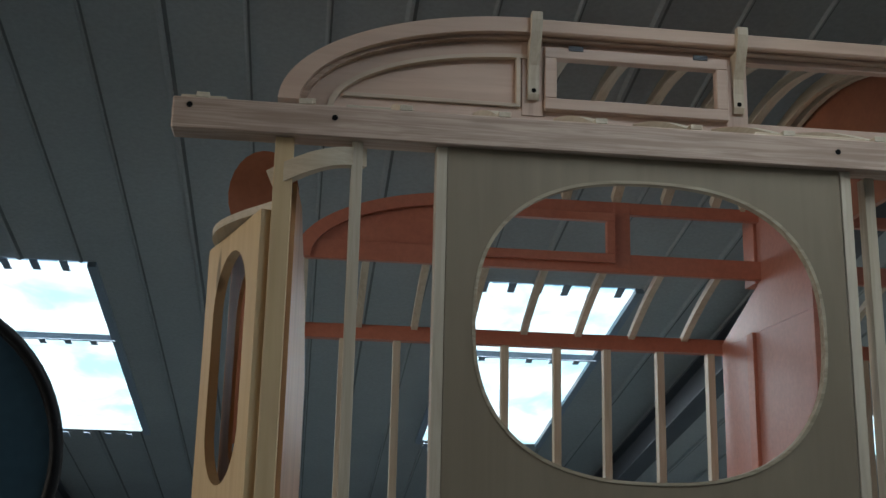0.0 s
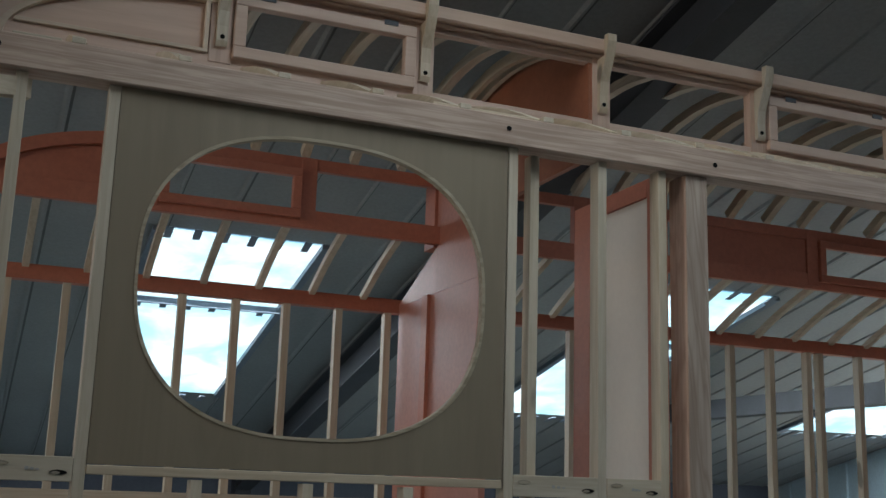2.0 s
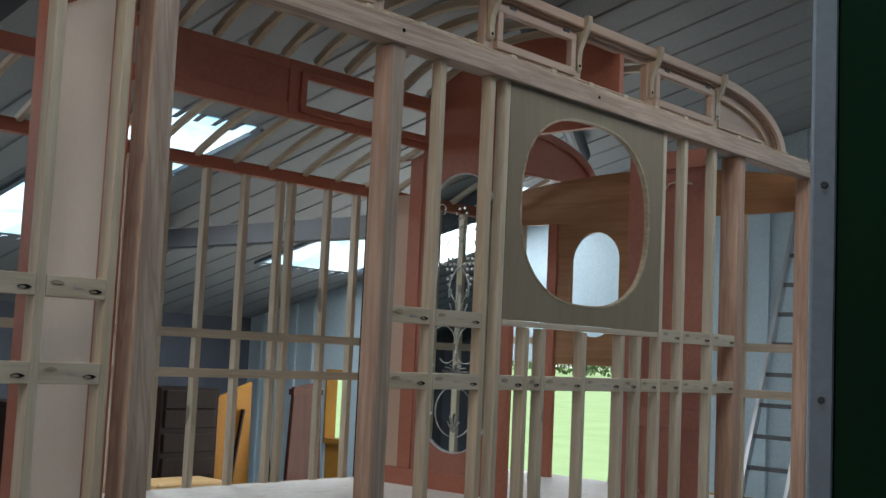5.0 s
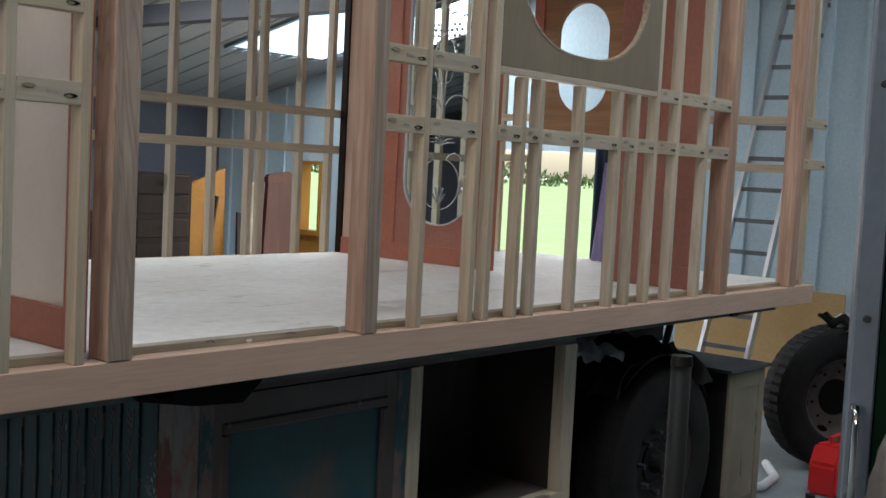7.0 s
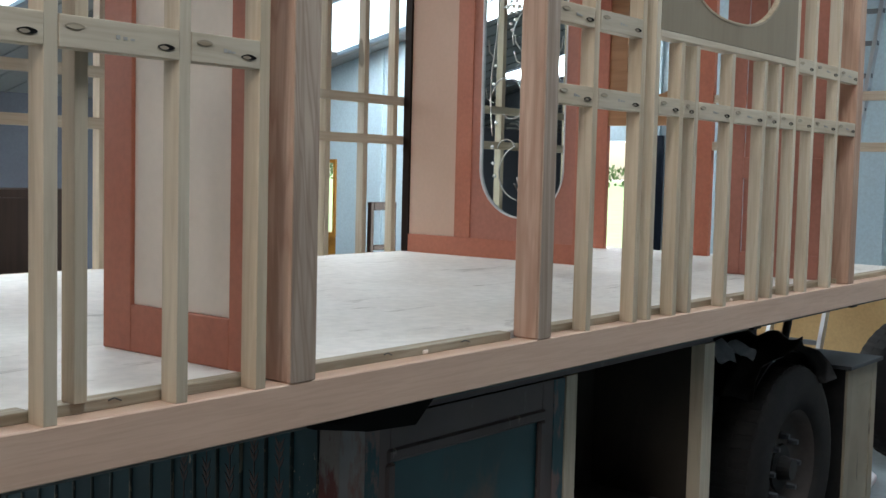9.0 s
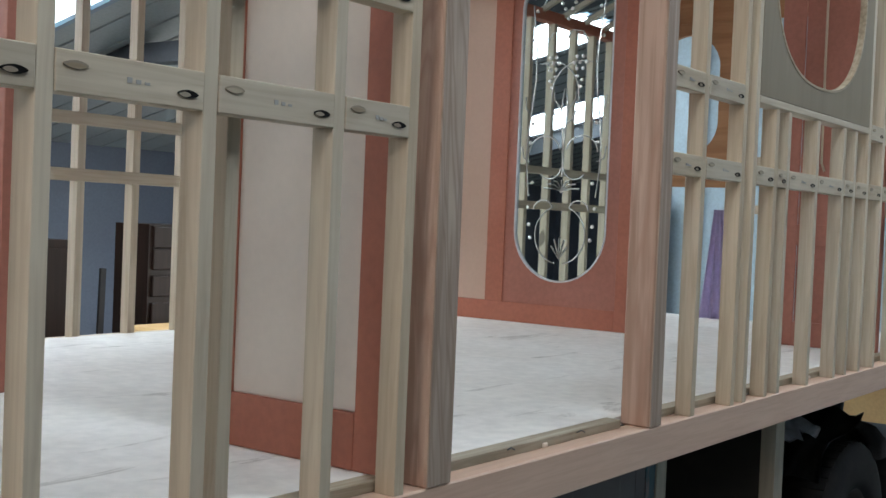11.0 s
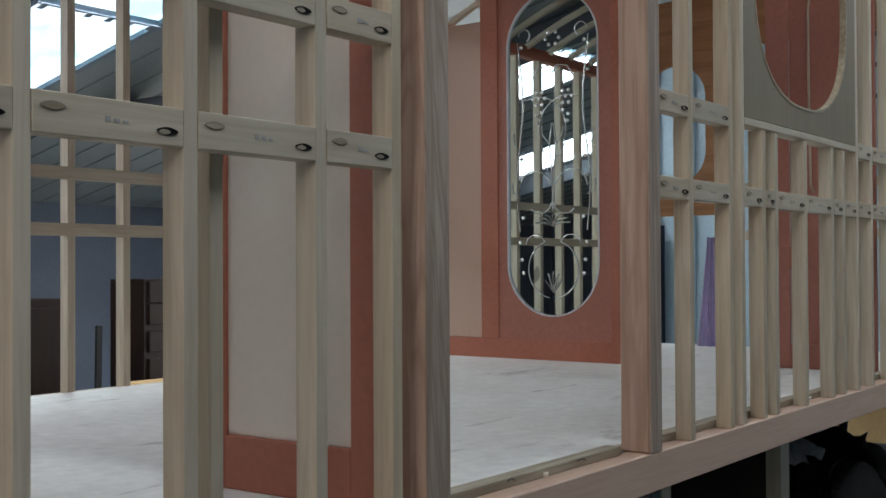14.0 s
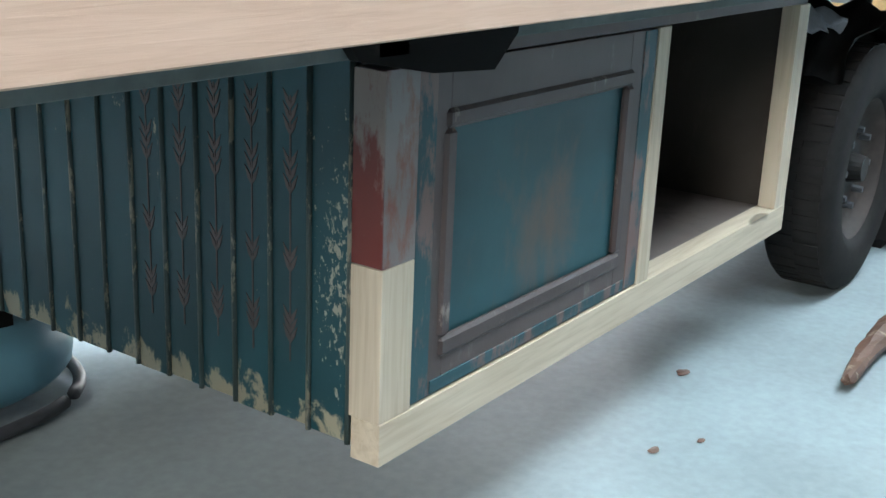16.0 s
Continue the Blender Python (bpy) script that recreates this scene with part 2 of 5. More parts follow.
def wear_at(m, centre, size, colour, scale, lo, hi):
    """A worn patch with a ragged edge round one place of a painted face."""
    nt = m.node_tree
    co = nt.nodes.new("ShaderNodeTexCoord")
    sub = nt.nodes.new("ShaderNodeVectorMath")
    sub.operation = "SUBTRACT"
    sub.inputs[1].default_value = centre
    nt.links.new(co.outputs["Object"], sub.inputs[0])
    div = nt.nodes.new("ShaderNodeVectorMath")
    div.operation = "DIVIDE"
    div.inputs[1].default_value = size
    nt.links.new(sub.outputs[0], div.inputs[0])
    ln = nt.nodes.new("ShaderNodeVectorMath")
    ln.operation = "LENGTH"
    nt.links.new(div.outputs[0], ln.inputs[0])
    n = noise_tex(nt, scale, (1, 1, 0.6), 7.0, 0.68, 0.3, False)
    far = nt.nodes.new("ShaderNodeMath")
    far.operation = "MULTIPLY"
    far.inputs[1].default_value = 0.25
    far.use_clamp = True
    nt.links.new(ln.outputs["Value"], far.inputs[0])
    d = nt.nodes.new("ShaderNodeMath")
    d.operation = "SUBTRACT"
    nt.links.new(n, d.inputs[0])
    nt.links.new(far.outputs[0], d.inputs[1])
    base = nt.nodes["Principled BSDF"].inputs["Base Color"].links[0].from_socket
    col = mix(nt, ramp(nt, d.outputs[0], ((lo, (0, 0, 0)), (hi, (1, 1, 1)))), base, colour)
    nt.links.new(col, nt.nodes["Principled BSDF"].inputs["Base Color"])


wear_at(teal_flat, (0.93, 0.22, 0.56), (0.26, 1.0, 0.2), (0.095, 0.072, 0.058), 7.0, 0.26, 0.56)
wear_at(teal, (0.30, 1.0, 0.22), (1.0, 2.2, 0.085), (0.30, 0.28, 0.20), 14.0, 0.41, 0.47)
wear_at(teal, (0.30, 0.31, 0.55), (1.0, 0.10, 0.5), (0.34, 0.33, 0.27), 75.0, 0.47, 0.50)
old_brown = distressed("worn_brown_paint", (0.098, 0.07, 0.066), (0.20, 0.17, 0.155), 10.0, 0.60, 0.12)
old_grey = distressed("worn_grey_post", (0.25, 0.22, 0.21), (0.20, 0.075, 0.05), 9.0, 0.52, 0.12)

red_worn = distressed("worn_dark_red", (0.15, 0.022, 0.016), (0.21, 0.165, 0.145), 6.0, 0.47, 0.07)
worn_bead = distressed("worn_bead_paint", (0.05, 0.075, 0.072), (0.22, 0.20, 0.15), 18.0, 0.56)
worn_moulding = distressed("worn_dark_moulding", (0.085, 0.062, 0.06), (0.24, 0.20, 0.18), 13.0, 0.585, 0.07)
door_edge_teal = distressed("chipped_teal_edge", (0.014, 0.075, 0.092), (0.16, 0.10, 0.09), 9.0, 0.50, 0.07)
# Locker walls are dark brown-grey, the base board about three times paler.
locker_inside = distressed("dull_brown_locker_inside", (0.062, 0.054, 0.046), (0.10, 0.088, 0.075), 5.0, 0.55, 0.2)
locker_base = distressed("paler_brown_locker_base", (0.20, 0.165, 0.15), (0.10, 0.08, 0.07), 6.0, 0.52, 0.15)
navy = painted("navy_face", (0.06, 0.115, 0.155), (0.045, 0.088, 0.12), 0.35, 4.0)
old_pine = distressed("stained_old_pine", (0.30, 0.25, 0.18), (0.10, 0.08, 0.06), 10.0, 0.6)
rust_wood = distressed("rusty_old_wood", (0.14, 0.075, 0.05), (0.26, 0.21, 0.16), 11.0, 0.58)
sky_paint = distressed("pale_blue_enamel", (0.16, 0.36, 0.46), (0.42, 0.42, 0.40), 12.0, 0.72)
ochre = painted("ochre_paint", (0.42, 0.20, 0.035), (0.36, 0.16, 0.03), 0.5, 3.0)
# Pine ply tinted tan: the yellowish light on the bow end is painted in.
warm_lit_ply = wood("warm_lit_pine_ply", (0.64, 0.49, 0.29), (0.50, 0.35, 0.19), "z", 30.0, 0.6, True, 0.5)
mahogany = wood("mahogany", (0.085, 0.026, 0.015), (0.05, 0.015, 0.009), "z", 30.0, 0.4, False)


for m in (dark_wood, mahogany, ochre, rubber, black, green_paint):
    m.node_tree.nodes["Principled BSDF"].inputs["Specular IOR Level"].default_value = 0.15


# ---------------------------------------------------------------- mesh helpers
def box(bm, x0, x1, y0, y1, z0, z1, bevel=0.0):
    made = bmesh.ops.create_cube(bm, size=1.0)["verts"]
    for v in made:
        v.co = Vector((x0 + (v.co.x + 0.5) * (x1 - x0), y0 + (v.co.y + 0.5) * (y1 - y0), z0 + (v.co.z + 0.5) * (z1 - z0)))
    if bevel:
        edges = list({e for v in made for e in v.link_edges})
        bmesh.ops.bevel(bm, geom=edges, offset=bevel, segments=1, affect="EDGES", profile=0.5)
    return made


def cyl(bm, a, b, r0, r1=None, seg=16, caps=True):
    a, b = Vector(a), Vector(b)
    d = b - a
    made = bmesh.ops.create_cone(bm, cap_ends=caps, segments=seg, radius1=r0, radius2=r0 if r1 is None else r1, depth=d.length)["verts"]
    m = Matrix.Translation((a + b) / 2) @ d.to_track_quat("Z", "Y").to_matrix().to_4x4()
    bmesh.ops.transform(bm, matrix=m, verts=made)
    return made


def bar(bm, p, q, w, h, up=(0, 0, 1)):
    """A square-edged timber from p to q; w across, h along up."""
    p, q = Vector(p), Vector(q)
    d = (q - p).normalized()
    s = d.cross(Vector(up)).normalized()
    u = s.cross(d)
    vs = [bm.verts.new(e + s * a * w / 2 + u * b * h / 2) for e in (p, q) for a, b in ((-1, -1), (1, -1), (1, 1), (-1, 1))]
    for f in ((3, 2, 1, 0), (4, 5, 6, 7), (0, 1, 5, 4), (1, 2, 6, 5), (2, 3, 7, 6), (3, 0, 4, 7)):
        bm.faces.new([vs[i] for i in f])


def sweep(bm, pts, w, h, up=(0, 0, 1)):
    """A timber of one piece that follows a bent line."""
    pts = [Vector(p) for p in pts]
    rows = []
    for i, p in enumerate(pts):
        d = (pts[min(i + 1, len(pts) - 1)] - pts[max(i - 1, 0)]).normalized()
        s = d.cross(Vector(up)).normalized()
        u = s.cross(d)
        rows.append([bm.verts.new(p + s * a * w / 2 + u * b * h / 2) for a, b in ((-1, -1), (1, -1), (1, 1), (-1, 1))])
    for a, b in zip(rows, rows[1:]):
        for k in range(4):
            bm.faces.new((a[k], a[(k + 1) % 4], b[(k + 1) % 4], b[k]))
    bm.faces.new(rows[0][::-1])
    bm.faces.new(rows[-1])
    bmesh.ops.recalc_face_normals(bm, faces=bm.faces)


def pipe(bm, pts, r, seg=8, close=False):
    """A round rod of one piece that follows a bent line."""
    pts = [Vector(p) for p in pts]
    rows = []
    n = len(pts)
    for i, p in enumerate(pts):
        d = (pts[(i + 1) % n if close else min(i + 1, n - 1)] - pts[(i - 1) % n if close else max(i - 1, 0)]).normalized()
        ref = Vector((0, 0, 1)) if abs(d.z) < 0.9 else Vector((1, 0, 0))
        if close:
            ref = Vector((1, 0, 0)) if abs(d.x) < 0.9 else Vector((0, 1, 0))
        s = d.cross(ref).normalized()
        u = s.cross(d)
        rows.append([bm.verts.new(p + (s * math.cos(2 * math.pi * k / seg) + u * math.sin(2 * math.pi * k / seg)) * r) for k in range(seg)])
    pairs = list(zip(rows, rows[1:])) + ([(rows[-1], rows[0])] if close else [])
    for a, b in pairs:
        for k in range(seg):
            bm.faces.new((a[k], a[(k + 1) % seg], b[(k + 1) % seg], b[k]))
    if not close:
        bm.faces.new(rows[0][::-1])
        bm.faces.new(rows[-1])
    bmesh.ops.recalc_face_normals(bm, faces=bm.faces)


def prism(bm, outline, y0, y1, axis="y"):
    """A flat shape (pairs) given thickness along an axis."""
    def at(p, d):
        return {"y": (p[0], d, p[1]), "x": (d, p[0], p[1]), "z": (p[0], p[1], d)}[axis]
    a = [bm.verts.new(at(p, y0)) for p in outline]
    b = [bm.verts.new(at(p, y1)) for p in outline]
    bm.faces.new(a)
    bm.faces.new(b[::-1])
    n = len(a)
    for i in range(n):
        bm.faces.new((a[i], b[i], b[(i + 1) % n], a[(i + 1) % n]))
    bmesh.ops.recalc_face_normals(bm, faces=bm.faces)


def ring(bm, outer, inner, d0, d1, axis="y"):
    """A plate between two closed outlines of equal length."""
    def at(p, d):
        return {"y": (p[0], d, p[1]), "x": (d, p[0], p[1]), "z": (p[0], p[1], d)}[axis]
    n = len(outer)
    vo0, vo1 = [bm.verts.new(at(p, d0)) for p in outer], [bm.verts.new(at(p, d1)) for p in outer]
    vi0, vi1 = [bm.verts.new(at(p, d0)) for p in inner], [bm.verts.new(at(p, d1)) for p in inner]
    for i in range(n):
        j = (i + 1) % n
        bm.faces.new((vo0[i], vo0[j], vi0[j], vi0[i]))
        bm.faces.new((vo1[j], vo1[i], vi1[i], vi1[j]))
        bm.faces.new((vo0[j], vo0[i], vo1[i], vo1[j]))
        bm.faces.new((vi0[i], vi0[j], vi1[j], vi1[i]))
    bmesh.ops.recalc_face_normals(bm, faces=bm.faces)


def oval(cx, cz, rx, rz, n=2.5, seg=96):
    out = []
    for i in range(seg):
        a = 2 * math.pi * i / seg
        c, s = math.cos(a), math.sin(a)
        out.append((cx + rx * math.copysign(abs(c) ** (2 / n), c), cz + rz * math.copysign(abs(s) ** (2 / n), s)))
    return out


def around(loop, cx, cz, x0, x1, z0, z1):
    """The points of a rectangle that lie outwards of a loop's points; the four nearest the corners go into the corners."""
    out = []
    for x, z in loop:
        dx, dz = x - cx, z - cz
        k = min((x1 - cx) / dx if dx > 1e-6 else (x0 - cx) / dx if dx < -1e-6 else 1e9,
                (z1 - cz) / dz if dz > 1e-6 else (z0 - cz) / dz if dz < -1e-6 else 1e9)
        out.append((cx + dx * k, cz + dz * k))
    for c in ((x0, z0), (x0, z1), (x1, z0), (x1, z1)):
        i = min(range(len(out)), key=lambda i: (out[i][0] - c[0]) ** 2 + (out[i][1] - c[1]) ** 2)
        out[i] = c
    return out


def stadium(cx, cz, rx, rz, seg=48):
    """An upright slot with round ends."""
    out = []
    for i in range(seg):
        a = 2 * math.pi * (i + 0.5) / seg
        s = math.sin(a)
        out.append((cx + rx * math.cos(a), cz + math.copysign(rz - rx, s) + rx * s))
    return out


def mesh(name, bm, mat, smooth=False):
    me = bpy.data.meshes.new(name)
    bm.to_mesh(me)
    bm.free()
    for m in (mat if isinstance(mat, (list, tuple)) else [mat]):
        me.materials.append(m)
    if smooth:
        for p in me.polygons:
            p.use_smooth = True
    return new(name, me)


def part(name, bm, mat, parent, label="", smooth=False):
    ob = mesh(name, bm, mat, smooth)
    ob.parent = parent
    if label:
        tagged(ob, label)
    return ob


def thing(name, label, category, at=(0, 0, 0), group=""):
    ob = new(name)
    ob.location = at
    ob.empty_display_size = 0.1
    tagged(ob, label, category, group)
    return ob


def bit(name, mat, parent, *dims, bevel=0.0015, label=""):
    """One square-edged piece; parents stand at the origin."""
    bm = bmesh.new()
    box(bm, *dims, bevel)
    return part(name, bm, mat, parent, label)


# ---------------------------------------------------------------- the shed
XL, XR, YB, YF = -9.0, 7.4, EAVE_Y, -9.0
bm = bmesh.new()
box(bm, -400, 400, -400, 400, GROUND - 0.3, GROUND - 0.02)
tagged(mesh("ground", bm, gravel), "pale gravel yard round the workshop", "ground", kind="structure")
bm = bmesh.new()
box(bm, XL, XR, YF, YB, GROUND - 0.1, GROUND)
tagged(mesh("floor", bm, concrete), "grey stained concrete workshop floor", "floor", kind="structure")

SKY = ((-4.45, -3.42), (-1.2, -0.18), (2.25, 3.2), (5.62, 7.0))
SKY_Y = (3.66, 6.7)
# Second row is out of view, assumed to give steep light from above.
ADDED_SKY, ADDED_Y = ((-1.2, -0.18), (2.25, 3.2), (5.62, 7.0)), (-2.4, -0.5)


def roof_strip(bm, xs, y0, y1, t=0.03):
    z0, z1 = roof_z(y0), roof_z(y1)
    for xa, xb in xs:
        vs = [bm.verts.new(p) for p in ((xa, y0, z0), (xb, y0, z0), (xb, y1, z1), (xa, y1, z1), (xa, y0, z0 + t), (xb, y0, z0 + t), (xb, y1, z1 + t), (xa, y1, z1 + t))]
        for f in ((3, 2, 1, 0), (4, 5, 6, 7), (0, 1, 5, 4), (1, 2, 6, 5), (2, 3, 7, 6), (3, 0, 4, 7)):
            bm.faces.new([vs[i] for i in f])


def rib(bm, x, y0, y1, w):
    """A dark lap line where two sheets meet, with a low fold on one side."""
    z0, z1 = roof_z(y0), roof_z(y1)
    prof = ((-3 * w, 0.002), (-1.6 * w, -0.011), (-0.6 * w, -0.011), (-0.5 * w, -0.004), (0.5 * w, -0.004), (0.5 * w, 0.002))
    va = [bm.verts.new((x + a, y0, z0 + b)) for a, b in prof]
    vb = [bm.verts.new((x + a, y1, z1 + b)) for a, b in prof]
    for i in range(5):
        bm.faces.new((va[i], va[i + 1], vb[i + 1], vb[i])).material_index = 1 if i > 1 else 0


bm = bmesh.new()
gaps, x = [], XL
for a, b in SKY:
    gaps.append((x, a))
    x = b
gaps.append((x, XR))
roof_strip(bm, gaps, SKY_Y[0], SKY_Y[1])
roof_strip(bm, [(XL, XR)], SKY_Y[1], YB)
near, x = [], XL
for a, b in ADDED_SKY:
    near.append((x, a))
    x = b
near.append((x, XR))
roof_strip(bm, near, ADDED_Y[0], ADDED_Y[1])
roof_strip(bm, [(XL, XR)], YF, -3.0)
roof_strip(bm, [(XL, XR)], -3.0, ADDED_Y[0])
roof_strip(bm, [(XL, XR)], ADDED_Y[1], SKY_Y[0])
x, k = XL + 0.2, 0
while x < XR:
    w = 0.014 if k % 3 == 0 else 0.008
    if any(a - 0.03 < x < b + 0.03 for a, b in SKY):
        for y0, y1 in ((-3.0, ADDED_Y[0] if x > -2 else ADDED_Y[1]), (ADDED_Y[1], SKY_Y[0]), (SKY_Y[1], YB), (YF, -3.0)):
            rib(bm, x, y0, y1, w)
    else:
        rib(bm, x, -3.0, YB, w)
        rib(bm, x, YF, -3.0, w)
    x, k = x + 0.333, k + 1
tagged(mesh("ceiling", bm, [cladding, lap_dark]), "grey box-profile metal roof sheeting with dark laps", "ceiling", kind="structure")

for i, (a, b) in enumerate(SKY):
    ym = (SKY_Y[0] + SKY_Y[1]) / 2
    run = (SKY_Y[1] - SKY_Y[0]) * math.hypot(1, PITCH)
    area("skylight_daylight", ((a + b) / 2, ym, roof_z(ym) - 0.035), ((a + b) / 2, ym - PITCH, roof_z(ym) - 1.035), b - a, run, 46.0, (0.90, 0.96, 1.0))
    sheet = bmesh.new()
    roof_strip(sheet, [(a, b)], SKY_Y[0], 4.74, 0.004)
    roof_strip(sheet, [(a, b)], 4.76, SKY_Y[1], 0.004)
    tagged(mesh("window_pane", sheet, rooflight), "milky translucent rooflight sheet", "skylight", kind="structure")
    bm = bmesh.new()
    for k in range(1, 2):
        bar(bm, (a, 4.75, roof_z(4.75) - 0.01), (b, 4.75, roof_z(4.75) - 0.01), 0.05, 0.05)
    for xe in (a, b):
        bar(bm, (xe, SKY_Y[0], roof_z(SKY_Y[0]) - 0.012), (xe, SKY_Y[1], roof_z(SKY_Y[1]) - 0.012), 0.05, 0.04)
    k = a + 0.06
    while k < b - 0.03:
        for ye, d in ((SKY_Y[0], 0.05), (SKY_Y[1], -0.05), (4.77, 0.03)):
            bar(bm, (k, ye - d * 1.6, roof_z(ye - d * 1.6) - 0.04), (k + 0.004, ye + d * (1.0 + 0.35 * math.sin(k * 9)), roof_z(ye + d) - 0.04), 0.045, 0.006)
        k += 0.165
    tagged(mesh("window_%d" % (i + 1), bm, grey_paint), "translucent rooflight between roof sheets", "skylight", kind="structure")

# Lamps and sheets of the assumed, unseen rooflights over the wagon's front.
for a, b in ADDED_SKY:
    ym = (ADDED_Y[0] + ADDED_Y[1]) / 2
    run = (ADDED_Y[1] - ADDED_Y[0]) * math.hypot(1, PITCH)
    area("skylight_daylight", ((a + b) / 2, ym, roof_z(ym) - 0.035), ((a + b) / 2, ym - PITCH, roof_z(ym) - 1.035), b - a, run, 29.0, (0.88, 0.95, 1.0))
    sheet = bmesh.new()
    roof_strip(sheet, [(a, b)], ADDED_Y[0], ADDED_Y[1], 0.004)
    tagged(mesh("window_pane", sheet, rooflight), "milky translucent rooflight sheet", "skylight", kind="structure")

# steel frames
for xf in (-4.4, 0.56):
    bm = bmesh.new()
    for y0, y1 in ((-3.0, YB), (YF, -3.0)):
        for dz, w, h in ((-0.06, 0.16, 0.014), (-0.30, 0.16, 0.014), (-0.18, 0.014, 0.24)):
            bar(bm, (xf, y0, roof_z(y0) + dz), (xf, y1, roof_z(y1) + dz), w, h)
    for yc in (YB - 0.15, YF + 0.15):
        box(bm, xf - 0.08, xf + 0.08, yc - 0.1, yc + 0.1, GROUND, roof_z(yc) - 0.06)
    tagged(mesh("trim", bm, steel_dark), "dark painted steel portal frame under the roof", "beam", kind="structure")
bm = bmesh.new()
cyl(bm, (1.6, 0.35, 4.23), (5.8, 2.66, 3.70), 0.075, None, 16)
tagged(mesh("trim", bm, steel_dark), "round dark steel roof bracing tube", "beam", kind="structure")
bm = bmesh.new()
box(bm, 3.95, 4.1, 2.6, 7.2, 2.83, 2.99)
tagged(mesh("trim", bm, steel_dark), "dark steel tie beam", "beam", kind="structure")


def wall(name, bm, mat, label):
    return tagged(mesh(name, bm, mat), label, "wall", kind="structure")


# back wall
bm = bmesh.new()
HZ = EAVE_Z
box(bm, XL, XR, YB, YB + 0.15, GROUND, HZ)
wall("wall_back", bm, dim_white_wall, "whitewashed rear workshop wall, its colour dimmed for the dark shed")
# end wall of blue cladding with an open doorway
DY0, DY1, DZ = 3.2, 5.4, 1.95
bm = bmesh.new()


def gable(bm, y0, y1, z0, x0, x1):
    prism(bm, [(y0, z0), (y1, z0), (y1, roof_z(y1)), (y0, roof_z(y0))], x0, x1, "x")


gable(bm, YF, -3.0, GROUND, XR, XR + 0.12)
gable(bm, -3.0, DY0, GROUND, XR, XR + 0.12)
gable(bm, DY1, 7.08, GROUND, XR, XR + 0.12)
gable(bm, 7.45, YB, GROUND, XR, XR + 0.12)
gable(bm, 7.08, 7.45, 1.74, XR, XR + 0.12)
gable(bm, DY0, DY1, DZ, XR, XR + 0.12)
y = -2.9
while y < YB:
    if not DY0 - 0.05 < y < DY1 + 0.05 and not 7.03 < y < 7.5:
        box(bm, XR - 0.03, XR + 0.002, y - 0.03, y + 0.03, GROUND, roof_z(y) - 0.02)
    y += 0.333
WIN = bmesh.new()
for d in ((7.08, 7.45, 1.70, 1.74), (7.08, 7.45, 0.86, 0.92), (7.08, 7.11, 0.92, 1.70), (7.42, 7.45, 0.92, 1.70)):
    box(WIN, XR - 0.03, XR + 0.14, *d)
box(WIN, XR + 0.02, XR + 0.1, 7.08, 7.45, GROUND, 0.86)
tagged(mesh("window_5", WIN, ochre), "timber-framed glazed side door looking onto the lawn", "window", kind="structure")
wall("wall_east", bm, blue_clad, "pale blue box-profile clad workshop end wall")
# The high opening in this unseen wall is made up for the west lamp.
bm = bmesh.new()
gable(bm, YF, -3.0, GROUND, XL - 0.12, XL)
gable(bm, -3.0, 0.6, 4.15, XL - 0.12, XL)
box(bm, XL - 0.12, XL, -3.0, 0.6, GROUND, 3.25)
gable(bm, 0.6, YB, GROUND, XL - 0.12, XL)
wall("wall_west", bm, dim_white_wall, "plain workshop end wall")
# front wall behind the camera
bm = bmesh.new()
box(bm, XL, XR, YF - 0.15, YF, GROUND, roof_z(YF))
wall("wall_front", bm, dim_white_wall, "plain workshop front wall")
# Added lamp with no known window: warm light for the left-facing sides.
area("west_window_daylight", (XL + 0.05, -1.2, 3.7), (0, 0.6, 2.4), 3.6, 0.9, 115.0, (1.0, 0.90, 0.78))
area("east_doorway_daylight", (XR + 0.1, (DY0 + DY1) / 2, 1.0), (0, (DY0 + DY1) / 2, 3.5), DY1 - DY0, 2.0, 60.0, (1.0, 0.97, 0.96))


# ---------------------------------------------------------------- the living wagon
wagon = thing("living_wagon", "unfinished timber-framed living wagon with clerestory roof", "wagon")
BEAM0, BEAM1 = 3.10, 3.19
RL0, RL1, RU0, RU1 = 1.845, 1.905, 2.085, 2.145
SHORT_LEFT = (-1.535, -1.245, -0.965)
BR = [-1.475, -0.772, -0.066, 0.640, 1.352, 2.090, 2.798, 3.500, 4.240]
CY = 0.55
CY2 = 2.0


def arc_pts(n, a0, a1):
    return [a0 + (a1 - a0) * i / (n - 1) for i in range(n)]


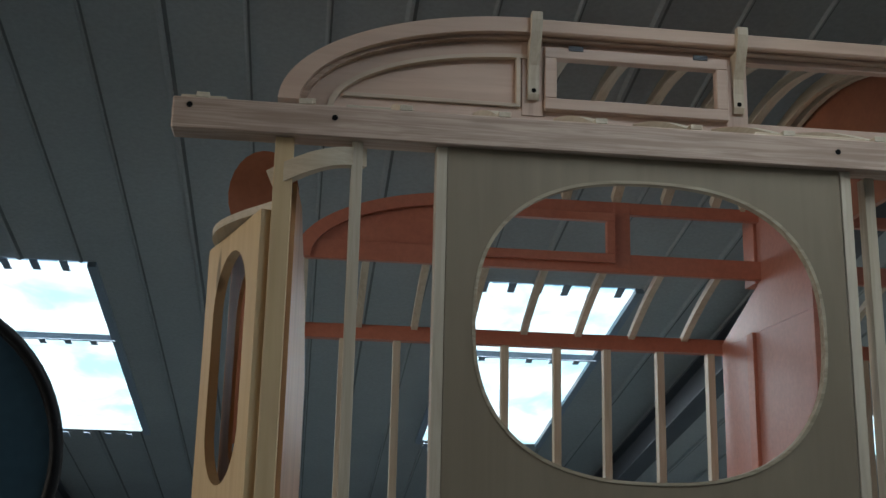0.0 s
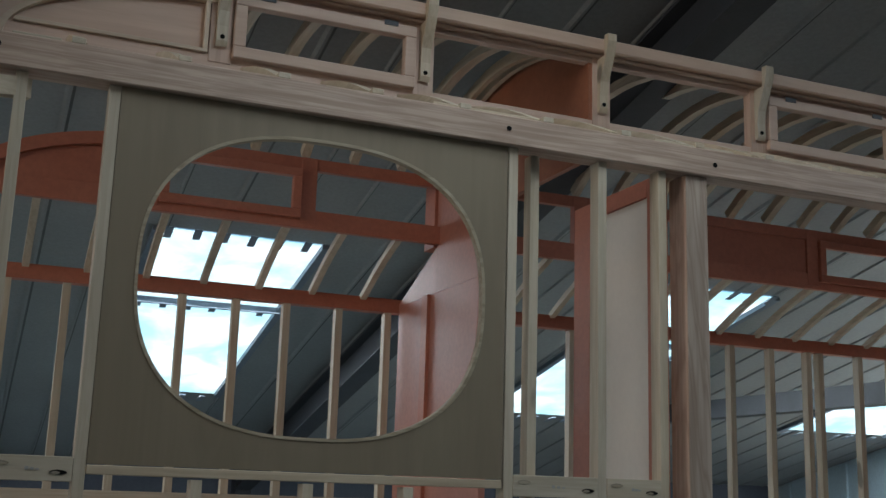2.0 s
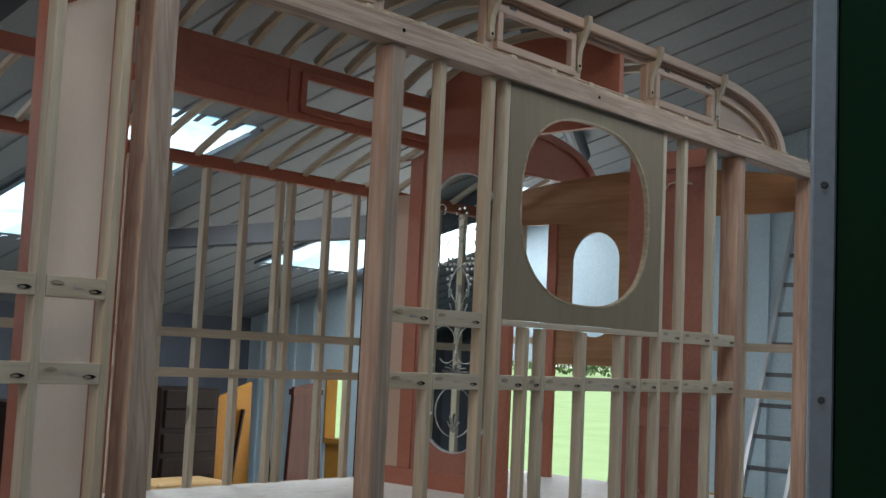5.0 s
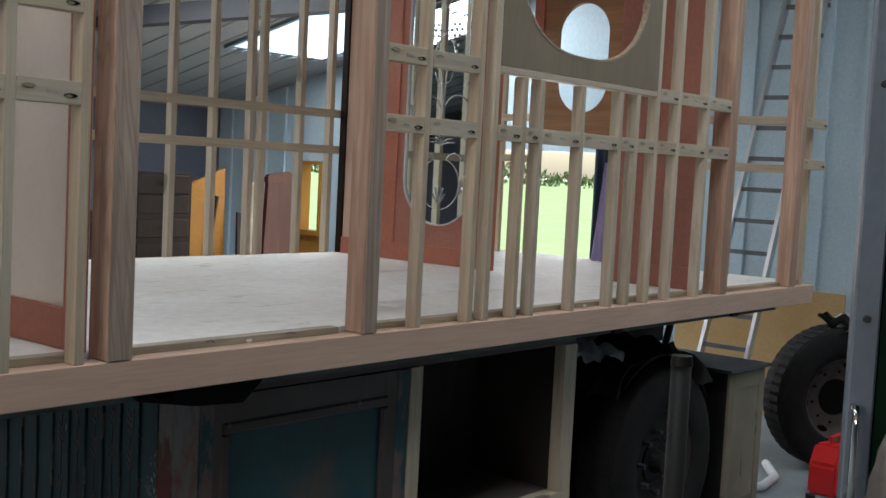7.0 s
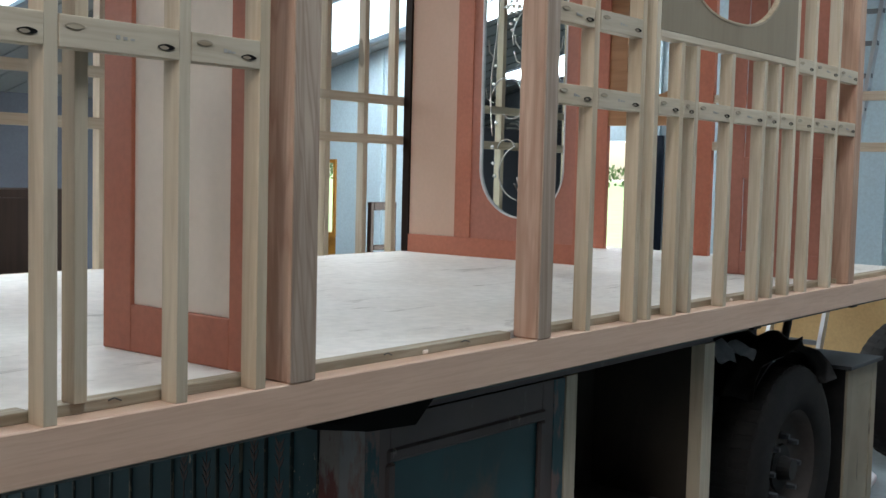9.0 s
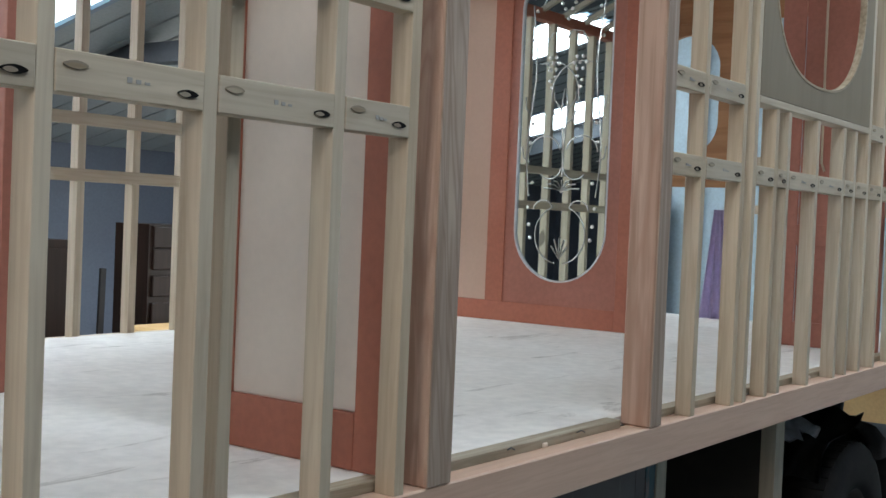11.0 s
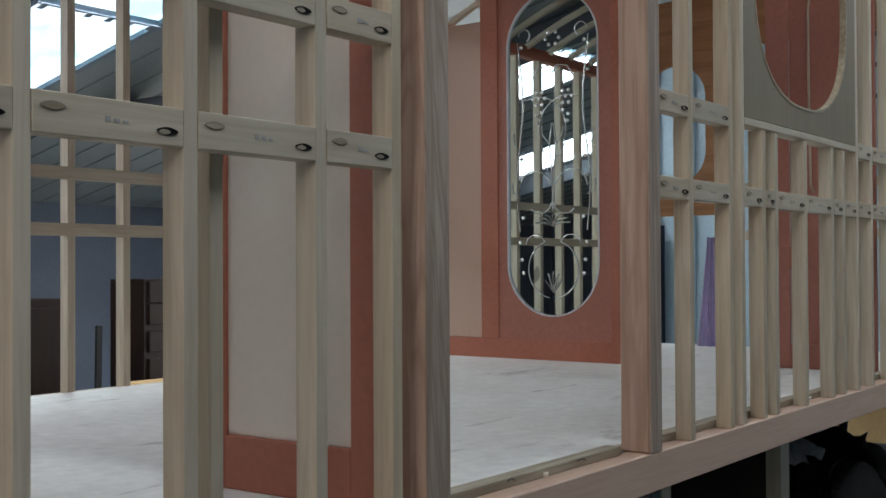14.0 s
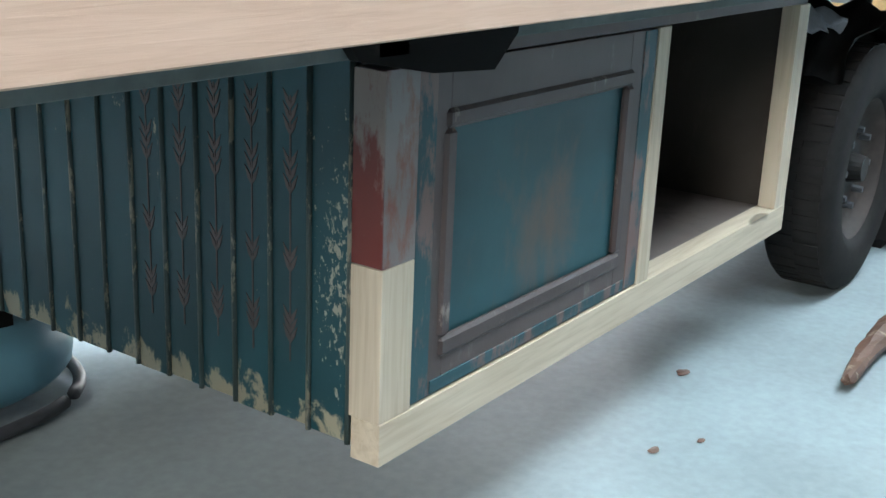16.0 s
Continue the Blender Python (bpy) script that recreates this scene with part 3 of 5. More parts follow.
def front_frame():
    bit("cantrail", fir_x, wagon, -2.56, 5.0, -0.022, 0.06, BEAM0, BEAM1, bevel=0.004, label="rough-grained fir cantrail")
    bit("sill_beam", pink_x, wagon, -2.35, 4.725, -0.004, 0.07, 1.045, 1.15, bevel=0.003, label="pale planed hardwood sill beam")
    for x0, x1 in ((-2.3, -0.69), (-0.66, -0.14), (0.0, 0.86), (0.985, 3.45), (3.52, 4.385), (4.475, 4.70)):
        bit("sole_plate", sawn_edge, wagon, x0, x1, 0.055, 0.1, 1.1505, 1.173)
    bit("stud", pine_z, wagon, -0.605, -0.575, 0.042, 0.085, 1.173, BEAM0)
    for x in (-2.05, -1.82, -0.667, -0.365, -0.15):
        bit("stud", pine_z, wagon, x - 0.03, x, 0.0, 0.05, 1.15, BEAM0)
    for x0, x1, d in ((-0.083, 0.0, 0.09), (0.912, 0.983, 0.085), (3.53, 3.61, 0.1), (4.385, 4.47, 0.085)):
        bit("door_post" if x0 < 1 else "corner_post", fir_z, wagon, x0, x1, -0.002, d, 1.15, BEAM0, bevel=0.005, label="broad fir post with bold grain")
    # Thin front boards, greyer than the posts' other sides.
    for x0, x1 in ((-0.083, 0.0), (0.912, 0.983)):
        bit("post_face", fir_grey, wagon, x0 + 0.002, x1 - 0.002, -0.0062, -0.0024, 1.152, BEAM0 - 0.002, bevel=0.001, label="grey front face of the fir post")
    bit("end_stud", pine_z, wagon, 4.64, 4.675, 0.042, 0.09, 1.15, BEAM0)
    for x in (1.215, 1.51, 1.607):
        bit("stud", pine_z, wagon, x - 0.03, x, 0.0, 0.05, 1.15, BEAM0)
    for x in (2.815, 3.015, 3.305):
        bit("stud", pine_z, wagon, x - 0.03, x, 0.0, 0.05, 1.15, BEAM0)
    for x in (1.79, 1.905, 2.2, 2.5, 2.64):
        bit("short_stud", pine_z, wagon, x - 0.029, x, 0.0, 0.05, 1.15, 2.1)
    for x in SHORT_LEFT:
        bit("short_stud", pine_z, wagon, x - 0.029, x, 0.0, 0.05, 1.15, 2.1)
    for z0, z1 in ((RL0, RL1), (RU0, RU1)):
        for x0, x1 in ((-2.235, -2.08), (-2.05, -1.85), (-0.667, -0.395), (-0.365, -0.18), (0.984, 1.185), (1.215, 1.48), (2.815, 2.985), (3.015, 3.275), (3.305, 3.53)):
            rail(x0, x1, z0, z1)
    for z0, z1 in ((1.83, 1.885), (2.07, 2.125)):
        rail(4.47, 4.77, z0, z1)
    for x0, x1 in zip((-1.82,) + SHORT_LEFT, [x - 0.029 for x in SHORT_LEFT] + [-0.697]):
        rail(x0, x1, RL0, RL1)
    for x0, x1 in zip((1.607, 1.79, 1.905, 2.2, 2.5, 2.64), (1.761, 1.876, 2.171, 2.471, 2.611, 2.785)):
        rail(x0, x1, RL0, RL1)
    for x0, x1 in ((-1.819, -0.703), (1.608, 2.779)):
        bit("panel_rail", pine_x, wagon, x0, x1, -0.002, 0.06, 2.105, 2.128)
    for cx, x0, x1 in ((-1.256, -1.819, -0.703), (2.184, 1.608, 2.779)):
        cz = 2.622
        hole = oval(cx, cz, 0.49, 0.413)
        bm = bmesh.new()
        ring(bm, around(hole, cx, cz, x0, x1, 2.13, BEAM0), hole, -0.001, 0.017)
        part("window_panel", bm, ply, wagon, "olive tulipwood panel with an oval window opening")
        bm = bmesh.new()
        ring(bm, oval(cx, cz, 0.4895, 0.4125), oval(cx, cz, 0.481, 0.404), -0.003, 0.022)
        part("window_lining", bm, sawn_edge, wagon, "pale sawn edge of the oval opening")


def rail(x0, x1, z0, z1):
    """A rail cut in between two studs, with a pocket hole at either end."""
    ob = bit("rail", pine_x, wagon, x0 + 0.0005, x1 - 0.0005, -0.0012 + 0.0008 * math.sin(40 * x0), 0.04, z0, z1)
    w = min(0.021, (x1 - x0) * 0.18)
    # Pocket holes are flat ellipses; the shade inside is their colour.
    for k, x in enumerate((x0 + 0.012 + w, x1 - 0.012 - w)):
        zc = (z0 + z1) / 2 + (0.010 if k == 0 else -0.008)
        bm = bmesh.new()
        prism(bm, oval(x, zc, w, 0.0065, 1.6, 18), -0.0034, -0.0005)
        part("pocket_hole", bm, pine_shade if k == 0 else black_and_shade, ob, "flat dark ellipse coloured as the shade in a pocket screw hole")
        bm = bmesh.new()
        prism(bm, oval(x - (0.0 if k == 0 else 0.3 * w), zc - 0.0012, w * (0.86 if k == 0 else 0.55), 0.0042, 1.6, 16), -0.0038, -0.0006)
        part("pocket_hole", bm, sawn_edge if k == 0 else pine_shade, ob, "flat paler ellipse coloured as shaded wood inside the pocket hole")
    if x1 - x0 > 0.17:
        for k in range(3):
            u = x0 + (x1 - x0) * (0.45 + 0.06 * k)
            bm = bmesh.new()
            box(bm, u, u + 0.009, -0.0028, -0.0008, (z0 + z1) / 2 - 0.004, (z0 + z1) / 2 + 0.004 - 0.002 * k)
            part("pencil_mark", bm, pencil, ob, "faint grey pencil mark")


def clerestory_side(y, s, wood_rail, wood_post, solid, sashes, detail):
    """One long side of the raised roof. s: +1 where its outside faces the camera."""
    z0, z1 = (3.40, 3.74) if detail else (3.25, 3.60)
    f, b = (y, y + 0.035) if s > 0 else (y - 0.035, y)
    bit("clerestory_rail", wood_rail, wagon, -2.25 if detail else -2.2, 5.05, f, b, z0, z0 + (0.045 if detail else 0.085))
    bit("clerestory_rail", wood_rail, wagon, BR[0] - 0.05, BR[-1] + 0.05, f, b, z1 - 0.075, z1 - 0.02)
    for x in BR:
        bit("clerestory_post", wood_post, wagon, x - 0.037, x + 0.037, f - 0.004, b + 0.004, z0 + 0.02, z1 - 0.02)
    for x0, x1, d in ((BR[0], -2.25, -1), (BR[-1], 5.05, 1)):
        r, h = abs(x1 - x0) + (0.05 if detail else 0.0), z1 - z0

        def arch(a, b, x0=x0, d=d, h=h, r=r):
            """An arched line drawn in from the outer edge, a along and b down."""
            return [(x0 + d * (r - a) * math.sin(k), z0 + (h - b) * math.cos(k)) for k in arc_pts(28, 0, math.pi / 2 - 0.02)]

        def hoop(name, a0, b0, a1, b1, ya, yb, mat, label=""):
            bm = bmesh.new()
            prism(bm, arch(a0, b0) + arch(a1, b1)[::-1], ya, yb)
            return part(name, bm, mat, wagon, label)
        if detail:
            hoop("eaves_band", -0.005, -0.006, 0.062, 0.045, f - 0.055, f - 0.004, pink_soft, "broad arched eaves moulding")
            hoop("eaves_cove", 0.063, 0.046, 0.082, 0.058, f - 0.03, f - 0.003, fir_x, "narrow cove under the eaves moulding")
            hoop("arched_rail", 0.03, 0.02, 0.150, 0.105, f - 0.002, b, pink_soft)
            hoop("panel_bead", 0.151, 0.106, 0.172, 0.119, f - 0.012, f + 0.012, pink_pale, "pale bead round the arched panel")
            bm = bmesh.new()
            prism(bm, arch(0.151, 0.106) + [(x0, z0 + 0.01)], f + 0.014, b - 0.004)
            part("arched_panel", bm, pink_soft, wagon, "plain board filling the arched clerestory end")
            e = sorted((x0 + d * 0.042, x0 + d * 0.056))
            bit("panel_bead", pink_pale, wagon, e[0], e[1], f - 0.012, f + 0.012, z0 + 0.058, z1 - 0.119)
            e = sorted((x0 + d * 0.042, x0 + d * (r - 0.20)))
            bit("panel_bead", pink_pale, wagon, e[0], e[1], f - 0.012, f + 0.012, z0 + 0.046, z0 + 0.058)
        else:
            hoop("arched_rail", 0.0, 0.02, 0.07, 0.075, f - 0.012, b + 0.012, wood_rail)
            bm = bmesh.new()
            prism(bm, arch(0.07, 0.075) + [(x0, z0)], f + 0.012, b - 0.008)
            part("arched_panel", bm, red, wagon, "plain board filling the arched clerestory end")
    if detail:
        bit("eaves_band", pink_soft, wagon, BR[0], BR[-1], f - 0.055, f - 0.004, z1 - 0.045, z1 + 0.006, bevel=0.006, label="broad eaves moulding along the clerestory")
        bit("eaves_cove", fir_x, wagon, BR[0], BR[-1], f - 0.03, f - 0.003, z1 - 0.058, z1 - 0.0455, bevel=0.004, label="narrow cove under the eaves moulding")
        for x in BR:
            bm = bmesh.new()
            pr = [(f - 0.004, z1 - 0.06), (f - 0.004, z1 - 0.262), (f - 0.014, z1 - 0.268), (f - 0.024, z1 - 0.25), (f - 0.021, z1 - 0.2), (f - 0.028, z1 - 0.15), (f - 0.05, z1 - 0.1), (f - 0.074, z1 - 0.05), (f - 0.084, z1 - 0.01), (f - 0.082, z1 + 0.018), (f - 0.056, z1 + 0.018), (f - 0.056, z1 - 0.06)]
            prism(bm, pr, x - 0.018, x + 0.018, "x")
            bracket = part("scroll_bracket", bm, pine_z, wagon, "shaped scroll bracket")
            bm = bmesh.new()
            cyl(bm, (x, f - 0.0255, z1 - 0.238), (x, f - 0.018, z1 - 0.238), 0.008, None, 10)
            part("screw_hole", bm, black_and_shade, bracket, "dark screw hole")
    for i in range(len(BR) - 1):
        xa, xb = BR[i] + 0.037, BR[i + 1] - 0.037
        if i in solid:
            bit("infill_panel", red, wagon, xa, xb, f + 0.01, b - 0.01, z0 + 0.05, z1 - 0.06)
        if i in sashes:
            bm = bmesh.new()
            za, zb = z0 + 0.04, z1 - 0.078
            w = 0.04
            for d in ((xa, xb, za, za + w), (xa, xb, zb - w, zb), (xa, xa + w, za + w, zb - w), (xb - w, xb, za + w, zb - w)):
                box(bm, d[0], d[1], f - 0.026, f + 0.01, d[2], d[3], 0.003)
            sash = part("hinged_sash", bm, pink_soft if detail else red, wagon, "small unglazed hinged sash frame")
            if detail:
                for xh in (xa + 0.08, xb - 0.12):
                    bm = bmesh.new()
                    box(bm, xh, xh + 0.05, f - 0.029, f - 0.0265, zb - 0.012, zb + 0.006)
                    part("hinge", bm, steel_dark, sash, "dark steel butt hinge")


def roof_frame():
    x = -1.5
    while x < 4.3:
        bm = bmesh.new()
        p = [(x, CY + 0.02 + (CY2 - CY - 0.04) * t, 3.71 + 0.2 * math.sin(math.pi * t) ** 0.8 - 0.11 * t) for t in arc_pts(13, 0, 1)]
        sweep(bm, p, 0.04, 0.042)
        part("roof_bow", bm, pine_y, wagon, "curved pine roof bow")
        x += 0.235
    for x in (-0.195, -0.145):
        bm = bmesh.new()
        p = [(x, CY + 0.02 + (CY2 - CY - 0.04) * t, 3.70 + 0.2 * math.sin(math.pi * t) ** 0.8 - 0.11 * t) for t in arc_pts(13, 0, 1)]
        sweep(bm, p, 0.022, 0.05)
        part("roof_bow", bm, pine_y, wagon, "paired pine bow beside the partition head")
    x = -2.2
    while x < 4.6:
        for y0, z0, y1, z1 in ((0.05, 3.205, CY, 3.40), (2.52, 3.05, CY2, 3.27)):
            bm = bmesh.new()
            p = [(x, y0 + (y1 - y0) * t, z0 + (z1 - z0) * t + 0.015 * math.sin(math.pi * t)) for t in arc_pts(6, 0, 1)]
            sweep(bm, p, 0.032, 0.03)
            part("rafter", bm, pine_y, wagon, "slim pine side rafter")
        x += 0.27
    x = -2.5
    while x < 4.9:
        bit("rafter_tail", pine_y, wagon, x, x + 0.035, -0.02, 0.045, BEAM1, BEAM1 + 0.016)
        x += 0.272
    for x0, x1 in ((-2.54, -2.42), (-2.1, -1.98), (-0.95, -0.62), (-0.2, 0.1), (0.2, 0.5), (1.0, 1.25)):
        bit("packing_strip", pine_x, wagon, x0, x1, -0.012, 0.05, BEAM1, BEAM1 + 0.009)


def back_frame():
    bit("back_cantrail", red, wagon, -2.3, 4.6, 2.5, 2.57, 2.99, 3.06)
    bit("back_sill", pine_x, wagon, -2.3, 4.58, 2.5, 2.57, 1.045, 1.16)
    for x in (-2.0, -1.74, -1.48, -1.21, -0.95, -0.7, -0.43, -0.17, 0.1, 0.37, 0.64, 0.9, 1.17, 1.43, 1.68, 1.95, 2.23, 2.5, 2.59, 2.89, 3.14, 3.5, 3.8, 4.1, 4.4):
        bit("stud", pine_z, wagon, x - 0.018, x + 0.018, 2.51, 2.56, 1.16, 2.99)
    for z in (1.785, 2.01):
        bit("back_rail", pine_x, wagon, -2.2, 4.4, 2.502, 2.54, z, z + 0.05)


def board(mat, x0, x1, ys, zs, name="board", label=""):
    return bit(name, mat, wagon, x0, x1, ys[0], ys[1], zs[0], zs[1], bevel=0.002, label=label)


def roof_line(y):
    if y < CY:
        return 3.17 + (y - 0.05) * 0.42
    if y > CY2:
        return 3.24 - (y - CY2) * 0.42
    t = (y - CY) / (CY2 - CY)
    return 3.70 + 0.19 * math.sin(math.pi * t) ** 0.8 - 0.11 * t


def gable_board(mat, x0, x1, y0, y1, z, name, label):
    """A board that fills up to the roof's underside, in pieces that meet at the clerestory walls."""
    cuts = [y0] + [c for c in (CY, CY2) if y0 < c < y1] + [y1]
    for a, b in zip(cuts, cuts[1:]):
        ys = arc_pts(16, a + 0.001, b - 0.001)
        bm = bmesh.new()
        prism(bm, [(a, z), (b, z)] + [(y, max(z + 0.005, roof_line(y))) for y in ys[::-1]], x0, x1, "x")
        part(name, bm, mat, wagon, label)


def partitions():
    a0, a1 = -0.125, -0.09
    board(red, a0 + 0.004, a1, (0.085, 0.16), (1.166, 3.12), "stile")
    board(red, a0 + 0.004, a1, (0.53, 0.645), (1.166, 3.12), "stile")
    board(red, a0 + 0.004, a1, (0.16, 0.53), (1.166, 1.285), "bottom_rail")
    board(red, a0 + 0.004, a1, (0.16, 0.53), (3.06, 3.12), "top_rail")
    board(cream, a0 + 0.014, a1 - 0.01, (0.16, 0.53), (1.285, 3.06), "infill_panel", "smooth cream infill board")
    # Darker than the other red boards: weaker light here is in the colour.
    gable_board(brown_red, a0 + 0.006, a1 - 0.004, 0.55, 1.45, 3.30, "tympanum", "red board under the clerestory roof, its dim light put into a darker red-brown")
    board(red_gloss, a0 + 0.006, a1, (1.45, 2.49), (1.166, 3.02), "partition_board", "salmon red primed partition board")
    gable_board(red_gloss, a0 + 0.006, a1, 1.45, 2.49, 3.02, "partition_board", "salmon red primed partition head")
    board(red, a0 - 0.012, a1 + 0.012, (2.055, 2.13), (1.166, 3.02), "stile")
    board(red, a0 - 0.008, a1 + 0.008, (2.003, 2.13), (3.24, 3.56), "head_stile")
    b0, b1 = 3.2, 3.24
    board(blush, b0 + 0.012, b1 - 0.005, (2.11, 2.45), (1.27, 2.98), "infill_panel", "blush primed infill board")
    board(red, b0, b1, (2.0, 2.11), (1.27, 3.2), "stile")
    board(red, b0, b1, (1.25, 1.325), (1.166, 3.25), "stile")
    board(red, b0 + 0.002, b1, (1.325, 2.49), (1.166, 1.27), "bottom_rail")
    # Near-black strip where the partition meets the back wall.
    board(dark_wood, b0, b1, (2.45, 2.5), (1.166, 3.0), "corner_stile", "dark corner stile")
    gable_board(red, b0 + 0.002, b1, 1.25, 2.49, 3.2, "tympanum", "red primed board above the mirror")
    cy, cz = 1.668, 2.237
    hole = stadium(cy, cz, 0.275, 0.846)
    bm = bmesh.new()
    ring(bm, around(hole, cy, cz, 1.325, 2.0, 1.27, 3.2), hole, b0 + 0.008, b1 - 0.004, "x")
    part("mirror_board", bm, red_gloss, wagon, "salmon red board round the mirror")
    bm = bmesh.new()
    prism(bm, stadium(cy, cz, 0.274, 0.845), b0 + 0.016, b0 + 0.02, "x")
    glass = part("mirror", bm, mirror_glass, wagon, "tall round-ended mirror with bright etched flowers")
    bm = bmesh.new()
    ring(bm, stadium(cy, cz, 0.276, 0.847), stadium(cy, cz, 0.268, 0.839), b0 + 0.004, b0 + 0.0155, "x")
    part("bevel_trim", bm, white_cloth, glass, "pale bevelled mirror edge")
    gable_board(red, b0 + 0.002, b1, 0.5, 1.25, 3.27, "header", "red primed header between the partition halves")
    board(red, b0 - 0.008, b0 + 0.001, (0.5, 1.25), (3.27, 3.31), "header_trim")
    # near half of the far partition
    board(red_gloss, 3.44, 3.47, (0.11, 0.5), (1.166, 3.12), "partition_board", "salmon red primed partition board")
    # end wall
    e0, e1 = 4.5, 4.53
    hole = stadium(1.58, 2.5, 0.2, 0.36)
    bm = bmesh.new()
    ring(bm, around(hole, 1.58, 2.5, 1.28, 1.9, 1.95, 2.93), hole, e0, e1, "x")
    part("door_panel", bm, brown, wagon, "warm brown board with a round-ended opening")
    bm = bmesh.new()
    prism(bm, [(0.1, 2.93), (2.5, 2.93)] + [(y, 3.13 + 0.13 * math.sin(math.pi * y / 2.6)) for y in arc_pts(24, 2.5, 0.1)], e0 - 0.004, e1 - 0.004, "x")
    part("end_board", bm, brown, wagon, "warm brown curved end board")
    board(red, e0 - 0.01, e1, (1.18, 1.28), (1.166, 2.93), "door_jamb")
    board(red, e0 - 0.01, e1, (1.9, 1.98), (1.166, 2.93), "door_jamb")
    for y in (0.45, 2.2):
        board(pine_z, e0, e1, (y, y + 0.05), (1.166, 2.93), "stud")
    for z in (1.80, 2.08):
        for ys in ((0.05, 1.18), (1.98, 2.5)):
            board(pine_y, e0 - 0.003, e1 + 0.01, ys, (z, z + 0.05), "rail")


def deck():
    bm = bmesh.new()
    box(bm, -2.3, 4.71, 0.101, 2.5, 1.14, DECK)
    part("deck", bm, sheet_floor, wagon, "pale scuffed plywood deck")
    # Unseen dark layer, added to lessen bounced light below the deck.
    bit("subfloor", black, wagon, -2.3, 4.71, 0.101, 2.5, 1.1285, 1.139, label="added dark sheet that cuts light bouncing off the deck's underside")


def bow_end():
    """The bowed end with its oval light."""
    bit("corner_post", warm_lit_ply, wagon, -2.285, -2.235, 0.0, 0.06, 1.15, BEAM0)
    a, b = Vector((-2.285, 0.02)), Vector((-2.455, 0.52))
    d = (b - a)
    L = d.length
    d.normalize()
    n = Vector((d.y, -d.x))
    hole = stadium(L * 0.5, 2.515, 0.165, 0.325)
    bm = bmesh.new()
    ring(bm, around(hole, L * 0.5, 2.515, 0.0, L, 1.15, 2.9), hole, 0.0, 0.028, "y")
    for v in bm.verts:
        s, h = v.co.x, v.co.y
        v.co.x, v.co.y = a.x + d.x * s - n.x * h, a.y + d.y * s - n.y * h
    part("end_panel", bm, warm_lit_ply, wagon, "pale end panel with an oval opening")
    hole = stadium(L * 0.5, 2.515, 0.172, 0.332)
    bm = bmesh.new()
    ring(bm, around(hole, L * 0.5, 2.515, 0.03, L, 1.17, 2.89), hole, -0.055, -0.043, "y")
    for v in bm.verts:
        u, h = v.co.x, v.co.y
        v.co.x, v.co.y = a.x + d.x * u - n.x * h, a.y + d.y * u - n.y * h
    part("inner_panel", bm, brown_z, wagon, "warm brown inner lining of the end panel")
    lens = [(a.x + d.x * L * t - 0.075 * math.sin(math.pi * t), a.y + d.y * L * t) for t in arc_pts(17, -0.02, 1.05)]
    lens += [(a.x + d.x * L * t + 0.10, a.y + d.y * L * t + 0.02) for t in arc_pts(5, 1.05, 0.2)]
    bm = bmesh.new()
    prism(bm, lens, 2.902, 2.924, "z")
    part("bowed_cap", bm, pine_y, wagon, "bowed cap board over the end panel")
    bm = bmesh.new()
    prism(bm, [(0.062, 1.168), (0.50, 1.168), (0.50, 2.5), (0.40, 2.72), (0.2, 2.96), (0.062, 2.99)], -2.238, -2.222, "x")
    for v in bm.verts:
        v.co.x += 0.11 * (v.co.y - 0.062)
    part("return_board", bm, brown_z, wagon, "warm brown ply board behind the corner post")
    bm = bmesh.new()
    pts = [(-2.29 + 0.245 * t, 0.03 - 0.03 * math.sin(math.pi * t), 2.985 + 0.075 * math.sin(math.pi / 2 * t)) for t in arc_pts(13, 0, 1)]
    sweep(bm, pts, 0.035, 0.05)
    part("curved_head", bm, pine_x, wagon, "bent pine corner head")
    bm = bmesh.new()
    out = [(-2.345 + 0.12 * math.cos(t), 3.19 + 0.16 * math.sin(t)) for t in arc_pts(17, -0.3, math.pi * 1.15)]
    prism(bm, out + [(-2.40, 2.35), (-2.27, 2.35)], 0.86, 0.9)
    part("roof_former", bm, brown_red, wagon, "red primed curved end former")
    bit("far_post", red, wagon, -2.3, -2.24, 2.45, 2.5, 1.166, 3.0, label="red primed far corner post")


front_frame()
clerestory_side(CY, 1, pink_x, pink_z, (), (0, 3, 5, 7), True)
clerestory_side(CY2, -1, red, red, (4,), (0, 5, 6), False)
roof_frame()
back_frame()
partitions()
deck()
bow_end()


